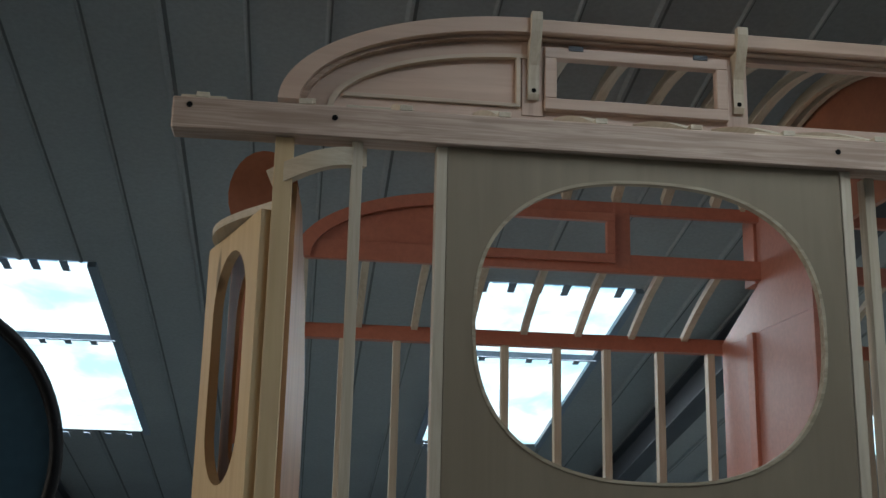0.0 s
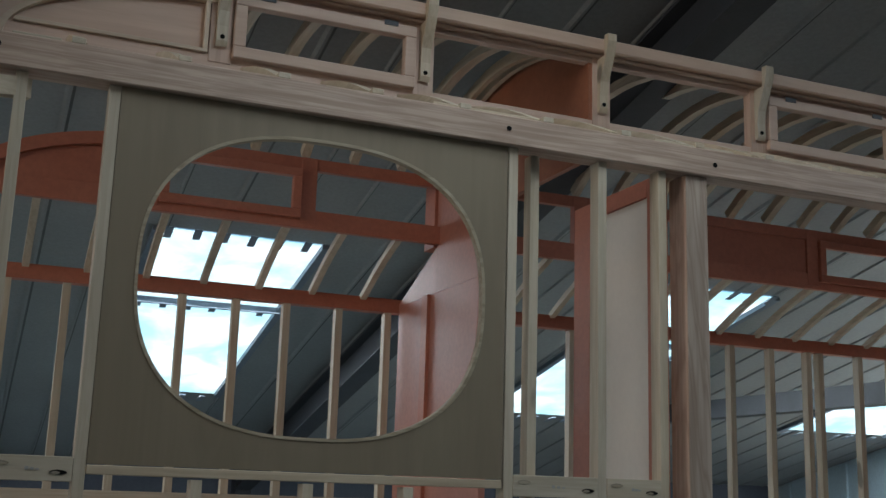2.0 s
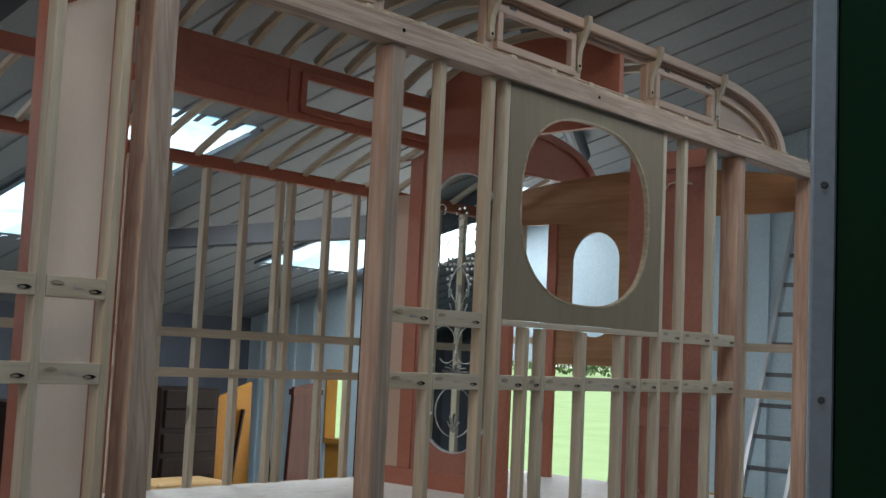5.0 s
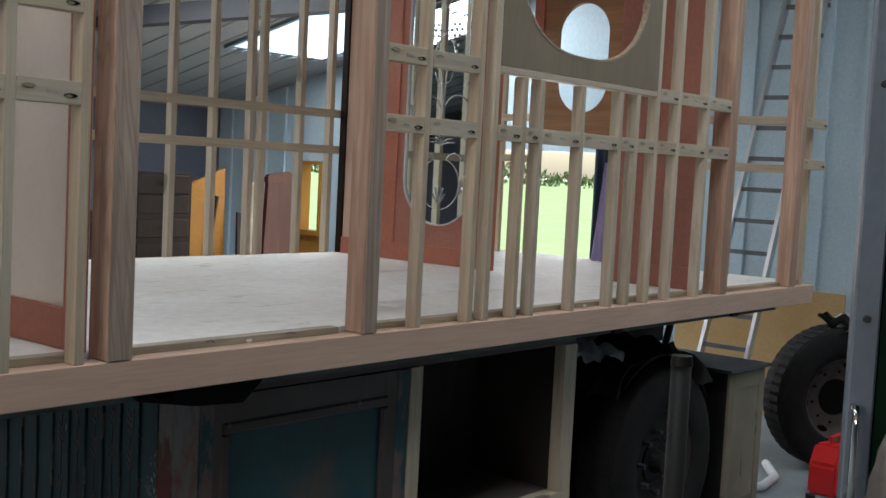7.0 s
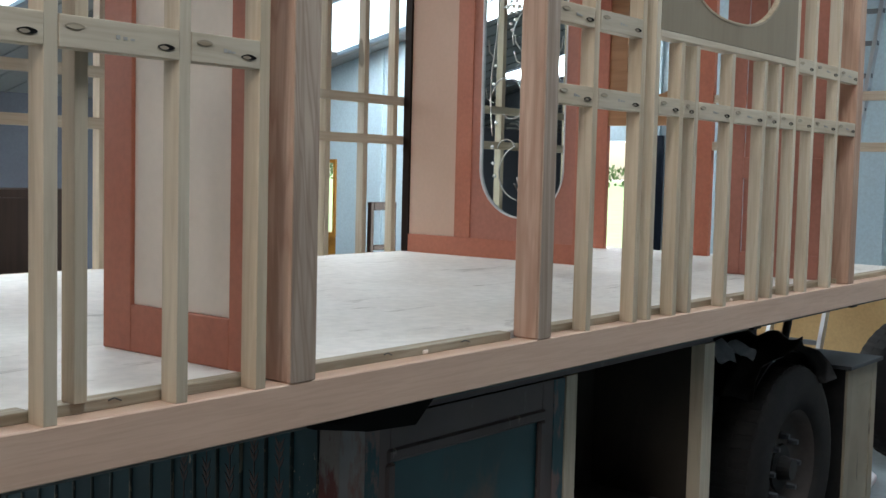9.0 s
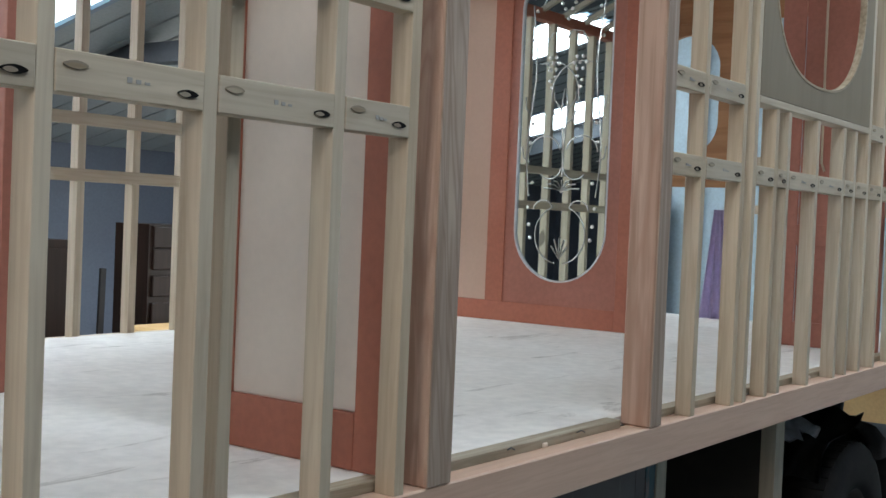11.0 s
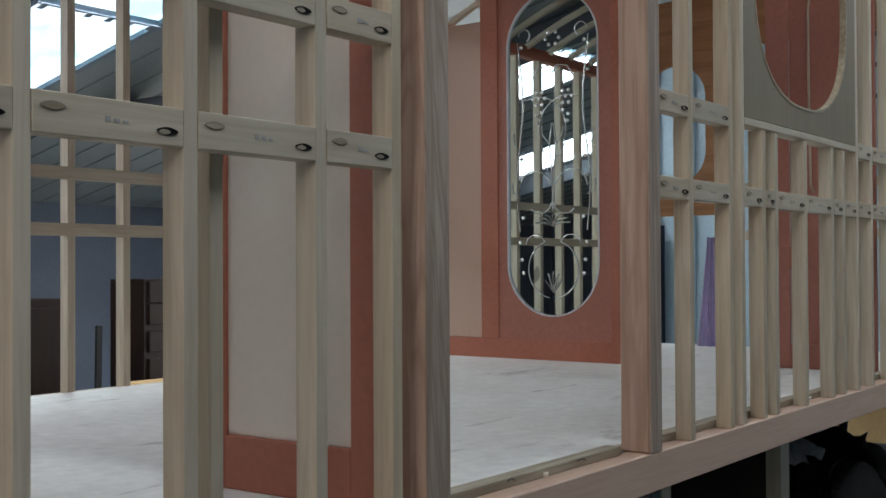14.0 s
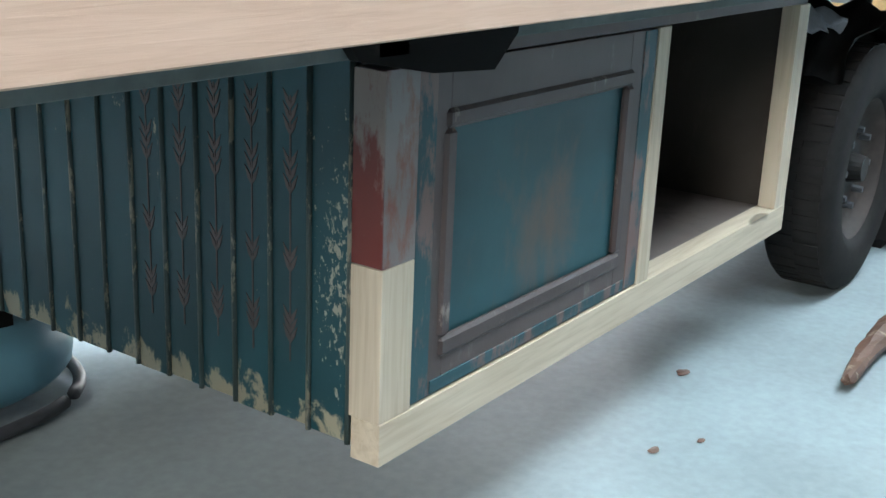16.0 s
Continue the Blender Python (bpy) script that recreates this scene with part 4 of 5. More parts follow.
# ---------------------------------------------------------------- running gear below the deck
def lockers():
    t = thing("belly_locker", "old painted locker boxes slung under the wagon", "locker")
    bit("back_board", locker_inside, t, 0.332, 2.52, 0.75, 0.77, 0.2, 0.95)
    # Unseen board, added to stop light from the back reaching the floor.
    bit("rear_board", black_and_shade, t, 0.332, 2.52, 2.2, 2.22, 0.2, 0.95)
    bit("floor_board", locker_base, t, 0.34, 2.5, 0.215, 0.75, 0.215, 0.262)
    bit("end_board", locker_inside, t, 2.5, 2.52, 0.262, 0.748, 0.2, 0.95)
    bit("corner_post", old_grey, t, 0.30, 0.40, 0.2, 0.272, 0.585, 0.955, label="worn grey and red painted post")
    bit("red_patch", red_worn, t, 0.2965, 0.2995, 0.2, 0.272, 0.588, 0.953, bevel=0.0, label="flaking dark red paint on the post")
    bit("post_repair", pine_z, t, 0.30, 0.40, 0.2, 0.28, 0.27, 0.584, label="fresh pale pine post repair")
    bit("bottom_rail", pine_x, t, 0.30, 2.55, 0.198, 0.27, 0.18, 0.27, label="fresh pale pine bottom rail")
    bit("divider", pine_z, t, 1.405, 1.475, 0.2, 0.26, 0.27, 0.955)
    bit("end_stile", pine_z, t, 2.455, 2.55, 0.2, 0.26, 0.27, 0.955)
    bit("head_rail", old_brown, t, 0.40, 2.55, 0.21, 0.26, 0.955, 1.0)
    bit("door_stile", old_brown, t, 0.402, 0.51, 0.206, 0.24, 0.272, 0.952)
    bit("door_stile", old_brown, t, 1.27, 1.403, 0.206, 0.24, 0.272, 0.952)
    bit("door_rail", old_brown, t, 0.51, 1.27, 0.206, 0.24, 0.84, 0.952)
    bit("door_rail", old_brown, t, 0.51, 1.27, 0.206, 0.24, 0.272, 0.37)
    for d in ((0.495, 1.285, 0.822, 0.862), (0.495, 1.285, 0.348, 0.392), (0.49, 0.53, 0.392, 0.822), (1.25, 1.29, 0.392, 0.822)):
        bit("door_moulding", worn_moulding, t, d[0], d[1], 0.198, 0.22, d[2], d[3], bevel=0.008)
    bit("door_edge", door_edge_teal, t, 0.4025, 0.462, 0.2035, 0.22, 0.275, 0.95, label="chipped teal paint along the door edge")
    bit("door_edge", door_edge_teal, t, 1.335, 1.402, 0.2035, 0.22, 0.275, 0.95, label="chipped teal paint along the door edge")
    bit("door_edge", door_edge_teal, t, 0.47, 1.33, 0.2035, 0.22, 0.275, 0.305, label="chipped teal paint along the door edge")
    bit("door_panel", teal_flat, t, 0.51, 1.27, 0.216, 0.236, 0.37, 0.84, label="faded teal locker panel with worn paint")
    for k in range(19):
        y = 0.280 + 0.103 * k
        bm = bmesh.new()
        box(bm, 0.304, 0.33, y + 0.002, y + 0.101, 0.205 + 0.006 * math.sin(k * 2.3), 1.0, 0.004)
        part("matchboard", bm, teal, t)


lockers()
chassis = thing("chassis", "black steel chassis members under the deck", "chassis")
# Unseen rail, added to cut skylight coming in under the wagon's far side.
bit("rear_side_rail", black, chassis, -2.2, 4.5, 2.3, 2.36, 0.55, 1.0)
# Made-up black sheet in place of the deep shade behind the wheel.
bit("inner_valance", black, chassis, 2.56, 4.0, 0.78, 0.80, GROUND + 0.12, 0.99, label="added black sheet standing for the dark behind the wheel")
bit("bearer", bearer_paint, chassis, -2.2, 4.5, 0.12, 0.2, 1.0, 1.045)
for y in (0.85, 1.65):
    bit("side_member", black, chassis, 0.36 if y < 1 else -2.2, 4.5, y, y + 0.08, 0.72, 1.0)
for x in (-1.8, -0.8, 0.15, 2.7, 3.9):
    bit("cross_member", black, chassis, x, x + 0.08, 0.1, 2.45, 1.0, 1.128)
bm = bmesh.new()
box(bm, 4.0, 4.45, 0.15, 0.9, GROUND + 0.04, 0.67, 0.01)
tagged(mesh("step_box", bm, black), "black wooden box with a pale panelled end", "box")


def tyre(name, label, at, rz, R=0.5, w=0.27, lean=0.0, bare=False):
    t = thing(name, label, "wheel")
    prof = ((0.29, -0.42), (0.34, -0.5), (0.43, -0.5), (0.485, -0.44), (0.5, -0.36), (0.5, 0.36), (0.485, 0.44), (0.43, 0.5), (0.34, 0.5), (0.29, 0.42))
    n = 48
    bm = bmesh.new()
    rings = []
    for i in range(n):
        a = 2 * math.pi * i / n
        rings.append([bm.verts.new((R / 0.5 * r * math.cos(a), w * h, R / 0.5 * r * math.sin(a))) for r, h in prof])
    for i in range(n):
        for k in range(len(prof)):
            j, l = (i + 1) % n, (k + 1) % len(prof)
            bm.faces.new((rings[i][k], rings[i][l], rings[j][l], rings[j][k]))
    bmesh.ops.recalc_face_normals(bm, faces=bm.faces)
    ty = part("tyre", bm, rubber, t, "worn black truck tyre", True)
    bm = bmesh.new()
    for s in (0, 1):
        for i in range(n):
            a = 2 * math.pi * (i + 0.5 * s) / n
            made = box(bm, R - 0.012, R + 0.0035, -0.36 * w + s * 0.36 * w, s * 0.36 * w, -0.02, 0.02)
            bmesh.ops.transform(bm, matrix=Matrix.Rotation(-a, 4, "Y"), verts=made)
    part("tread", bm, rubber, ty, "chunky tread blocks")
    bm = bmesh.new()
    n2 = 40
    pr = ((0.292, -0.4), (0.275, -0.36), (0.262, -0.05), (0.21, -0.01), (0.11, -0.01)) if bare else ((0.292, -0.4), (0.275, -0.36), (0.26, -0.2), (0.20, -0.12), (0.115, -0.16))
    rr = [[bm.verts.new((R / 0.5 * r * math.cos(2 * math.pi * i / n2), w * h, R / 0.5 * r * math.sin(2 * math.pi * i / n2))) for r, h in pr] for i in range(n2)]
    for i in range(n2):
        for k in range(len(pr) - 1):
            bm.faces.new((rr[i][k], rr[i][k + 1], rr[(i + 1) % n2][k + 1], rr[(i + 1) % n2][k]))
    rim = part("rim", bm, rust if bare else dark_rim, t, "rusty steel wheel rim", True)
    # Bolt, hand and hub holes are solid discs, black to stand for their shade.
    if bare:
        for i in range(10):
            a = 2 * math.pi * (i + 0.3) / 10
            bm = bmesh.new()
            cyl(bm, (0.18 * math.cos(a), -0.006, 0.18 * math.sin(a)), (0.18 * math.cos(a), 0.002, 0.18 * math.sin(a)), 0.011, None, 10)
            part("bolt_hole", bm, black_and_shade, rim, "black disc for the shade in an empty bolt hole")
        for i in range(6):
            a = 2 * math.pi * (i + 0.15) / 6
            bm = bmesh.new()
            prism(bm, [(0.236 * math.cos(a) + 0.042 * math.cos(b) * -math.sin(a) + 0.021 * math.sin(b) * math.cos(a), 0.236 * math.sin(a) + 0.042 * math.cos(b) * math.cos(a) + 0.021 * math.sin(b) * math.sin(a)) for b in [2 * math.pi * q / 16 for q in range(16)]], -0.0125, 0.002)
            part("hand_hole", bm, black_and_shade, rim, "black oval for the shade in a hand hole")
    for i in range(0 if bare else 8):
        a = 2 * math.pi * i / 8
        bm = bmesh.new()
        cyl(bm, (0.155 * math.cos(a), -0.17 * w, 0.155 * math.sin(a)), (0.155 * math.cos(a), -0.33 * w, 0.155 * math.sin(a)), 0.017, 0.014, 6)
        part("wheel_nut", bm, steel_dark, rim, "protruding wheel stud")
    bm = bmesh.new()
    if bare:
        cyl(bm, (0, 0.1 * w, 0), (0, -0.022 * w, 0), 0.128, None, 32)
    else:
        cyl(bm, (0, 0.1 * w, 0), (0, -0.2 * w, 0), 0.118, 0.11, 24)
        cyl(bm, (0, -0.2 * w, 0), (0, -0.42 * w, 0), 0.062, 0.05, 20)
    part("hub_opening", bm, black_and_shade if bare else black, t, "dark hub")
    t.matrix_basis = Matrix.Translation(at) @ Euler((radians(lean), 0, radians(rz))).to_matrix().to_4x4()
    return t


tyre("road_wheel", "dusty black truck wheel with studded hub", (3.36, 0.27, 0.265), 0, 0.495)
tyre("spare_wheel", "large spare truck tyre on a rusty rim", (6.0, 0.31, 0.27), -35, bare=True)
tyre("spare_wheel", "second spare truck tyre behind the first", (6.42, 0.30, 0.27), -38, bare=True)


# ---------------------------------------------------------------- etched scrolls on the mirror
MX, MY, MZ = 3.2125, 1.668, 2.237


def etch(points, r=0.0026):
    for s in (1, -1):
        bm = bmesh.new()
        pipe(bm, [(MX, MY + s * y, MZ + z) for y, z in points], r, 5)
        part("etched_scroll", bm, etched, mirror_ob, smooth=True)


def bead(y, z, r=0.011):
    for s in ((1, -1) if y else (1,)):
        bm = bmesh.new()
        bmesh.ops.create_icosphere(bm, subdivisions=1, radius=r)
        for v in bm.verts:
            v.co = Vector((MX + v.co.x * 0.35, MY + s * y + v.co.y, MZ + z + v.co.z))
        part("etched_drop", bm, etched, mirror_ob, smooth=True)


def curl(y0, z0, a0, a1, r, n=12):
    return [(y0 + r * math.cos(a), z0 + r * math.sin(a)) for a in arc_pts(n, a0, a1)]


mirror_ob = next(o for o in wagon.children if o.name.startswith("mirror") and "board" not in o.name)
etch([(0.20 + 0.02 * math.sin(t * 7), -0.40 + 1.0 * t) for t in arc_pts(24, 0, 1)])
etch(curl(0.17, 0.63, 0.0, 4.2, 0.035))
etch(curl(0.11, -0.18, 0.1, 2.9, 0.095))
etch(curl(0.075, -0.24, 3.3, 5.6, 0.07))
etch(curl(0.0, -0.60, -1.4, 1.2, 0.15))
etch(curl(0.105, -0.48, 0.2, 2.8, 0.06))
etch(curl(0.09, 0.13, 1.2, 3.4, 0.17))
etch([(0.0, -0.30), (0.005, -0.1), (0.02, 0.05), (0.004, 0.16)])
etch([(0.02, 0.05), (0.06, 0.10), (0.065, 0.14)])
etch([(0.015, -0.02), (0.05, 0.0), (0.07, 0.05)])
etch([(0.0, 0.42), (0.03, 0.46), (0.09, 0.45), (0.12, 0.40)])
etch([(0.2, 0.02), (0.235, 0.06), (0.24, 0.12)])
etch([(0.2, -0.22), (0.24, -0.2), (0.25, -0.14)])
for k in range(7):
    a = math.pi * (k + 0.5) / 7
    etch([(0.0, -0.37), (0.055 * math.cos(a), -0.37 + 0.05 * math.sin(a)), (0.105 * math.cos(a), -0.37 + 0.055 * math.sin(a))], 0.0045)
for k in range(5):
    a = math.pi * (k + 0.5) / 5
    etch([(0.0, -0.72), (0.03 * math.cos(a), -0.70 + 0.05 * math.sin(a)), (0.05 * math.cos(a), -0.68 + 0.07 * math.sin(a))], 0.004)
for k in range(6):
    a = 2 * math.pi * k / 6
    bead(0.08 + 0.036 * math.cos(a), 0.29 + 0.036 * math.sin(a), 0.012)
    bead(0.04 * math.cos(a) + 0.0001, 0.60 + 0.036 * math.sin(a), 0.011)
for y, z in ((0.08, 0.29), (0.065, 0.22), (0.095, 0.2), (0.085, 0.165), (0.19, 0.57), (0.21, 0.42), (0.19, -0.02), (0.2, -0.12), (0.18, -0.33), (0.2, -0.46), (0.19, -0.55), (0.18, -0.62), (0.0, -0.37), (0.0, 0.52)):
    bead(y, z)

# pale bent strip on the far partition, with its raised frame
bm = bmesh.new()
pipe(bm, [(3.434, 0.385, 1.99), (3.434, 0.40, 2.03), (3.434, 0.405, 2.5), (3.434, 0.405, 2.86), (3.434, 0.395, 2.92), (3.434, 0.36, 2.96), (3.434, 0.28, 2.97), (3.434, 0.22, 2.95)], 0.006, 8)
part("bent_strip", bm, pine_z, wagon, "pale bent edging strip", True)
for ys, zs in (((0.5, 0.61), (1.166, 3.14)), ((0.11, 0.5), (3.04, 3.14)), ((0.11, 0.5), (1.64, 1.74)), ((0.11, 0.5), (1.166, 1.28))):
    board(red_gloss, 3.425, 3.4395, ys, zs, "raised_frame")

# ---------------------------------------------------------------- painted stems and beads on the locker boards
locker = bpy.data.objects["belly_locker"]
for k in range(19):
    y = 0.280 + 0.103 * k
    bm = bmesh.new()
    pipe(bm, [(0.303, y, 0.205), (0.303, y, 0.6), (0.303, y, 0.995)], 0.0065, 6)
    part("bead", bm, worn_bead, locker, "worn pale bead between boards", True)
for k in range(1, 6):
    y = 0.280 + 0.103 * k + 0.05
    bm = bmesh.new()
    box(bm, 0.3025, 0.3045, y - 0.0018, y + 0.0018, 0.34, 0.88)
    for z in (0.865, 0.84, 0.815, 0.75, 0.725, 0.70, 0.56, 0.54, 0.43, 0.41, 0.39):
        for u in (-1, 1):
            prism(bm, [(y, z - 0.012), (y + u * 0.011, z + 0.002), (y + u * 0.019, z + 0.028), (y + u * 0.004, z + 0.01)], 0.3026, 0.3044, "x")
    part("painted_stem", bm, old_brown, locker, "faded dark stencilled stem")
bm = bmesh.new()
prism(bm, [(0.06, 1.044), (0.57, 1.044), (0.565, 1.012), (0.49, 0.95), (0.3, 0.962), (0.1, 1.0)], 0.1, 0.19)
part("bracket", bm, black_and_shade, locker, "black steel outrigger bracket")


# ---------------------------------------------------------------- foreground and shed things
def lorry_door():
    t = thing("lorry_door", "dark green lorry door in a grey aluminium frame, standing ajar", "door")
    m = Matrix.Translation((0.255, -1.912, 0)) @ Matrix.Rotation(radians(-62), 4, "Z")
    def place(name, mat, dims, label="", bevel=0.004):
        bm = bmesh.new()
        box(bm, *dims, bevel)
        bmesh.ops.transform(bm, matrix=m, verts=bm.verts)
        return part(name, bm, mat, t, label)
    top = 2.94
    frame = place("frame_stile", grey_paint, (0.0, 0.048, -0.02, 0.03, GROUND + 0.01, top - 0.06), "grey aluminium edge frame")
    place("frame_stile", grey_paint, (1.0, 1.075, -0.02, 0.03, GROUND + 0.01, top - 0.06))
    place("top_rail", grey_paint, (0.07, 1.02, -0.022, 0.032, top - 0.06, top - 0.01))
    place("corner_cap", grey_paint, (-0.012, 0.07, -0.028, 0.036, top - 0.075, top), "grey cast corner cap")
    place("drip_strip", black, (0.05, 1.0, -0.04, 0.03, top - 0.01, top + 0.012))
    place("panel", green_paint, (0.048, 1.0, -0.01, 0.012, GROUND + 0.03, top - 0.06), "dark green door panel")
    place("panel_seam", green_edge, (0.23, 0.24, -0.014, -0.0095, GROUND + 0.05, top - 0.07), "paler raised seam on the green panel", 0.002)
    for z in [0.20 + 0.43 * k for k in range(7)]:
        bm = bmesh.new()
        cyl(bm, (0.024, -0.02, z), (0.024, -0.026, z), 0.0075, 0.006, 8)
        bmesh.ops.transform(bm, matrix=m, verts=bm.verts)
        part("rivet", bm, steel_dark, frame)
    bm = bmesh.new()
    h = [(0.012, y, z - 0.045) for y, z in ((-0.02, 1.37), (-0.05, 1.372), (-0.064, 1.36), (-0.066, 1.33), (-0.066, 1.24), (-0.064, 1.21), (-0.05, 1.198), (-0.02, 1.2))]
    pipe(bm, h, 0.007, 10)
    bmesh.ops.transform(bm, matrix=m, verts=bm.verts)
    part("pull_handle", bm, chrome, t, "bright bent-rod pull handle", True)


lorry_door()


def plastic_bag():
    """A half-filled clear bag that hangs against the lorry door."""
    m = Matrix.Translation((0.255, -1.912, 0)) @ Matrix.Rotation(radians(-62), 4, "Z")
    bm = bmesh.new()
    bmesh.ops.create_uvsphere(bm, u_segments=28, v_segments=20, radius=1.0)
    for v in bm.verts:
        c = v.co.copy()
        k = 1 + 0.22 * noise.noise(c * 2.3) + 0.10 * noise.noise(c * 6.0)
        w = 0.085 - 0.03 * c.z
        v.co = m @ Vector((0.125 + w * c.x * k, -0.052 + 0.038 * c.y * k, 1.17 + 0.19 * c.z * (1 + 0.12 * noise.noise(c * 4.0))))
    tagged(mesh("plastic_bag", bm, bag_film, True), "grubby clear plastic bag hanging on the green lorry door", "bag")


plastic_bag()

t = thing("prop_stand", "dark steel prop stand on the workshop floor", "stand")
bm = bmesh.new()
cyl(bm, (0.222, -1.585, GROUND + 0.02), (0.222, -1.585, 1.36), 0.021, None, 20)
part("tube", bm, black, t, "", True)
bm = bmesh.new()
cyl(bm, (0.222, -1.585, 1.352), (0.222, -1.585, 1.372), 0.0235, 0.021, 20)
part("cap", bm, black, t)
bm = bmesh.new()
box(bm, 0.09, 0.33, -1.695, -1.455, GROUND, GROUND + 0.02, 0.003)
part("base_plate", bm, steel_dark, t)

t = thing("round_sign", "dark blue round panel with a black rim on a stand", "disc")
bm = bmesh.new()
prism(bm, oval(-2.83, 2.17, 0.262, 0.262, 2.0, 64), -1.0, -0.985)
part("face", bm, navy, t, "dark blue face")
bm = bmesh.new()
pipe(bm, [(x, -1.0, z) for x, z in oval(-2.83, 2.17, 0.264, 0.264, 2.0, 64)], 0.011, 8, True)
part("rim", bm, black, t, "black rim", True)
bm = bmesh.new()
cyl(bm, (-2.9, -0.96, GROUND), (-2.9, -0.96, 2.2), 0.022, None, 12)
part("post", bm, steel_dark, t)

t = thing("ladder", "aluminium extension ladder leaning on the end wall", "ladder")
foot, head = Vector((6.35, 1.45, GROUND)), Vector((7.3, 1.22, 3.6))
for s in (-1, 1):
    bm = bmesh.new()
    bar(bm, foot + Vector((0, s * 0.21, 0)), head + Vector((0, s * 0.17, 0)), 0.03, 0.07, (1, 0, 0))
    part("stile", bm, alu, t)
for k in range(15):
    u = (k + 0.6) / 15.2
    p = foot.lerp(head, u)
    bm = bmesh.new()
    bar(bm, p + Vector((0, -0.2, 0)), p + Vector((0, 0.2, 0)), 0.035, 0.035)
    part("rung", bm, dull_alu, t, "dull grey square rung")

bm = bmesh.new()
box(bm, 7.3, 7.32, 0.78, 2.3, GROUND, 0.87, 0.002)
tagged(mesh("plywood_sheet", bm, osb), "yellow plywood sheet leaning against the blue cladding", "board")
t = thing("shed_door", "brown boarded workshop door beside the cladding", "door")
for k in range(5):
    bit("plank", osb, t, 7.28, 7.305, 0.26 - 0.2 * (k + 1), 0.26 - 0.2 * k - 0.006, GROUND + 0.01, 2.5)
bit("edge_post", pine_z, t, 7.27, 7.33, 0.27, 0.33, GROUND, 2.6, label="pale timber edge post")
bit("hinge", steel_dark, t, 7.262, 7.275, 0.2, 0.3, 2.25, 2.33)


def rag(name, label, mat, cx, cy, cz, w, d, droop, seed, cat="cloth"):
    rng = random.Random(seed)
    n = 14
    bm = bmesh.new()
    ph = [rng.uniform(0, 6.28) for _ in range(4)]
    g = [[bm.verts.new((cx + (i / (n - 1) - 0.5) * w * (1 + 0.15 * math.sin(j + ph[0])), cy + (j / (n - 1) - 0.5) * d * (1 + 0.2 * math.sin(i * 0.8 + ph[1])),
                        cz + 0.02 * math.sin(i * 1.3 + ph[2]) + 0.02 * math.sin(j * 1.1 + ph[3]) - droop * (2 * abs(i / (n - 1) - 0.5)) ** 2)) for j in range(n)] for i in range(n)]
    for i in range(n - 1):
        for j in range(n - 1):
            bm.faces.new((g[i][j], g[i + 1][j], g[i + 1][j + 1], g[i][j + 1]))
    bmesh.ops.solidify(bm, geom=bm.faces[:], thickness=0.006)
    return tagged(mesh(name, bm, mat, True), label, cat)


rag("rag", "crumpled white rag over the spare tyre", white_cloth, 6.07, 0.24, 0.835, 0.36, 0.26, 0.10, 3)
rag("strap", "dark webbing strap draped over the spare tyre", black, 5.94, 0.24, 0.83, 0.09, 0.34, 0.03, 5)
rag("paper_sheet", "white crumpled paper on the axle guard", white_cloth, 2.83, 0.36, 0.9, 0.3, 0.3, 0.05, 8, "paper")
rag("black_cover", "black plastic cover hanging over the wheel", black, 3.25, 0.3, 0.9, 0.85, 0.36, 0.22, 11, "cover")
t = thing("mudguard", "bent black mudguard over the road wheel", "mudguard")
bm = bmesh.new()
sweep(bm, [(3.40 + 0.57 * math.cos(a), 0.42, 0.27 + 0.55 * math.sin(a)) for a in arc_pts(17, 0.5, 2.3)], 0.012, 0.4, (0, 1, 0))
part("blade", bm, black, t)
bm = bmesh.new()
cyl(bm, (3.52, 0.3, 0.8), (3.62, 0.3, 1.04), 0.02)
part("stay", bm, steel_dark, t)

# step box with a panelled end
bpy.data.objects["step_box"].name = "box_body"
t = thing("step_box", "black wooden box with a pale panelled end", "box")
b = bpy.data.objects["box_body"]
for key in list(b.keys()):
    del b[key]
b.parent = t
bit("frame_stile", old_pine, t, 4.0, 4.07, 0.135, 0.15, GROUND + 0.04, 0.66)
bit("frame_stile", old_pine, t, 4.38, 4.45, 0.135, 0.15, GROUND + 0.04, 0.66)
bit("frame_rail", old_pine, t, 4.07, 4.38, 0.135, 0.15, 0.57, 0.66)
bit("frame_rail", old_pine, t, 4.07, 4.38, 0.135, 0.15, GROUND + 0.04, GROUND + 0.16)
bit("panel", old_pine, t, 4.07, 4.38, 0.141, 0.149, GROUND + 0.16, 0.57, label="pale recessed panel")
bit("lid", steel_dark, t, 3.97, 4.47, 0.11, 0.92, 0.67, 0.69, label="dark flat lid")
bit("foot", black, t, 4.02, 4.43, 0.2, 0.85, GROUND, GROUND + 0.04)

t = thing("drain_channel", "rusty steel-edged timber beam lying on the floor", "beam")
bm = bmesh.new()
bar(bm, (3.0, -0.2, GROUND + 0.06), (4.5, -0.16, GROUND + 0.06), 0.13, 0.12)
part("beam", bm, rust_wood, t)
bm = bmesh.new()
bar(bm, (3.0, -0.265, GROUND + 0.13), (4.5, -0.225, GROUND + 0.13), 0.02, 0.03)
part("edge_strip", bm, old_pine, t)
for x in (3.15, 3.9, 4.42):
    bm = bmesh.new()
    cyl(bm, (x, -0.2, GROUND + 0.12), (x, -0.2, GROUND + 0.2), 0.016, None, 8)
    cyl(bm, (x, -0.2, GROUND + 0.19), (x, -0.2, GROUND + 0.215), 0.03, None, 6)
    part("bolt", bm, black, t)

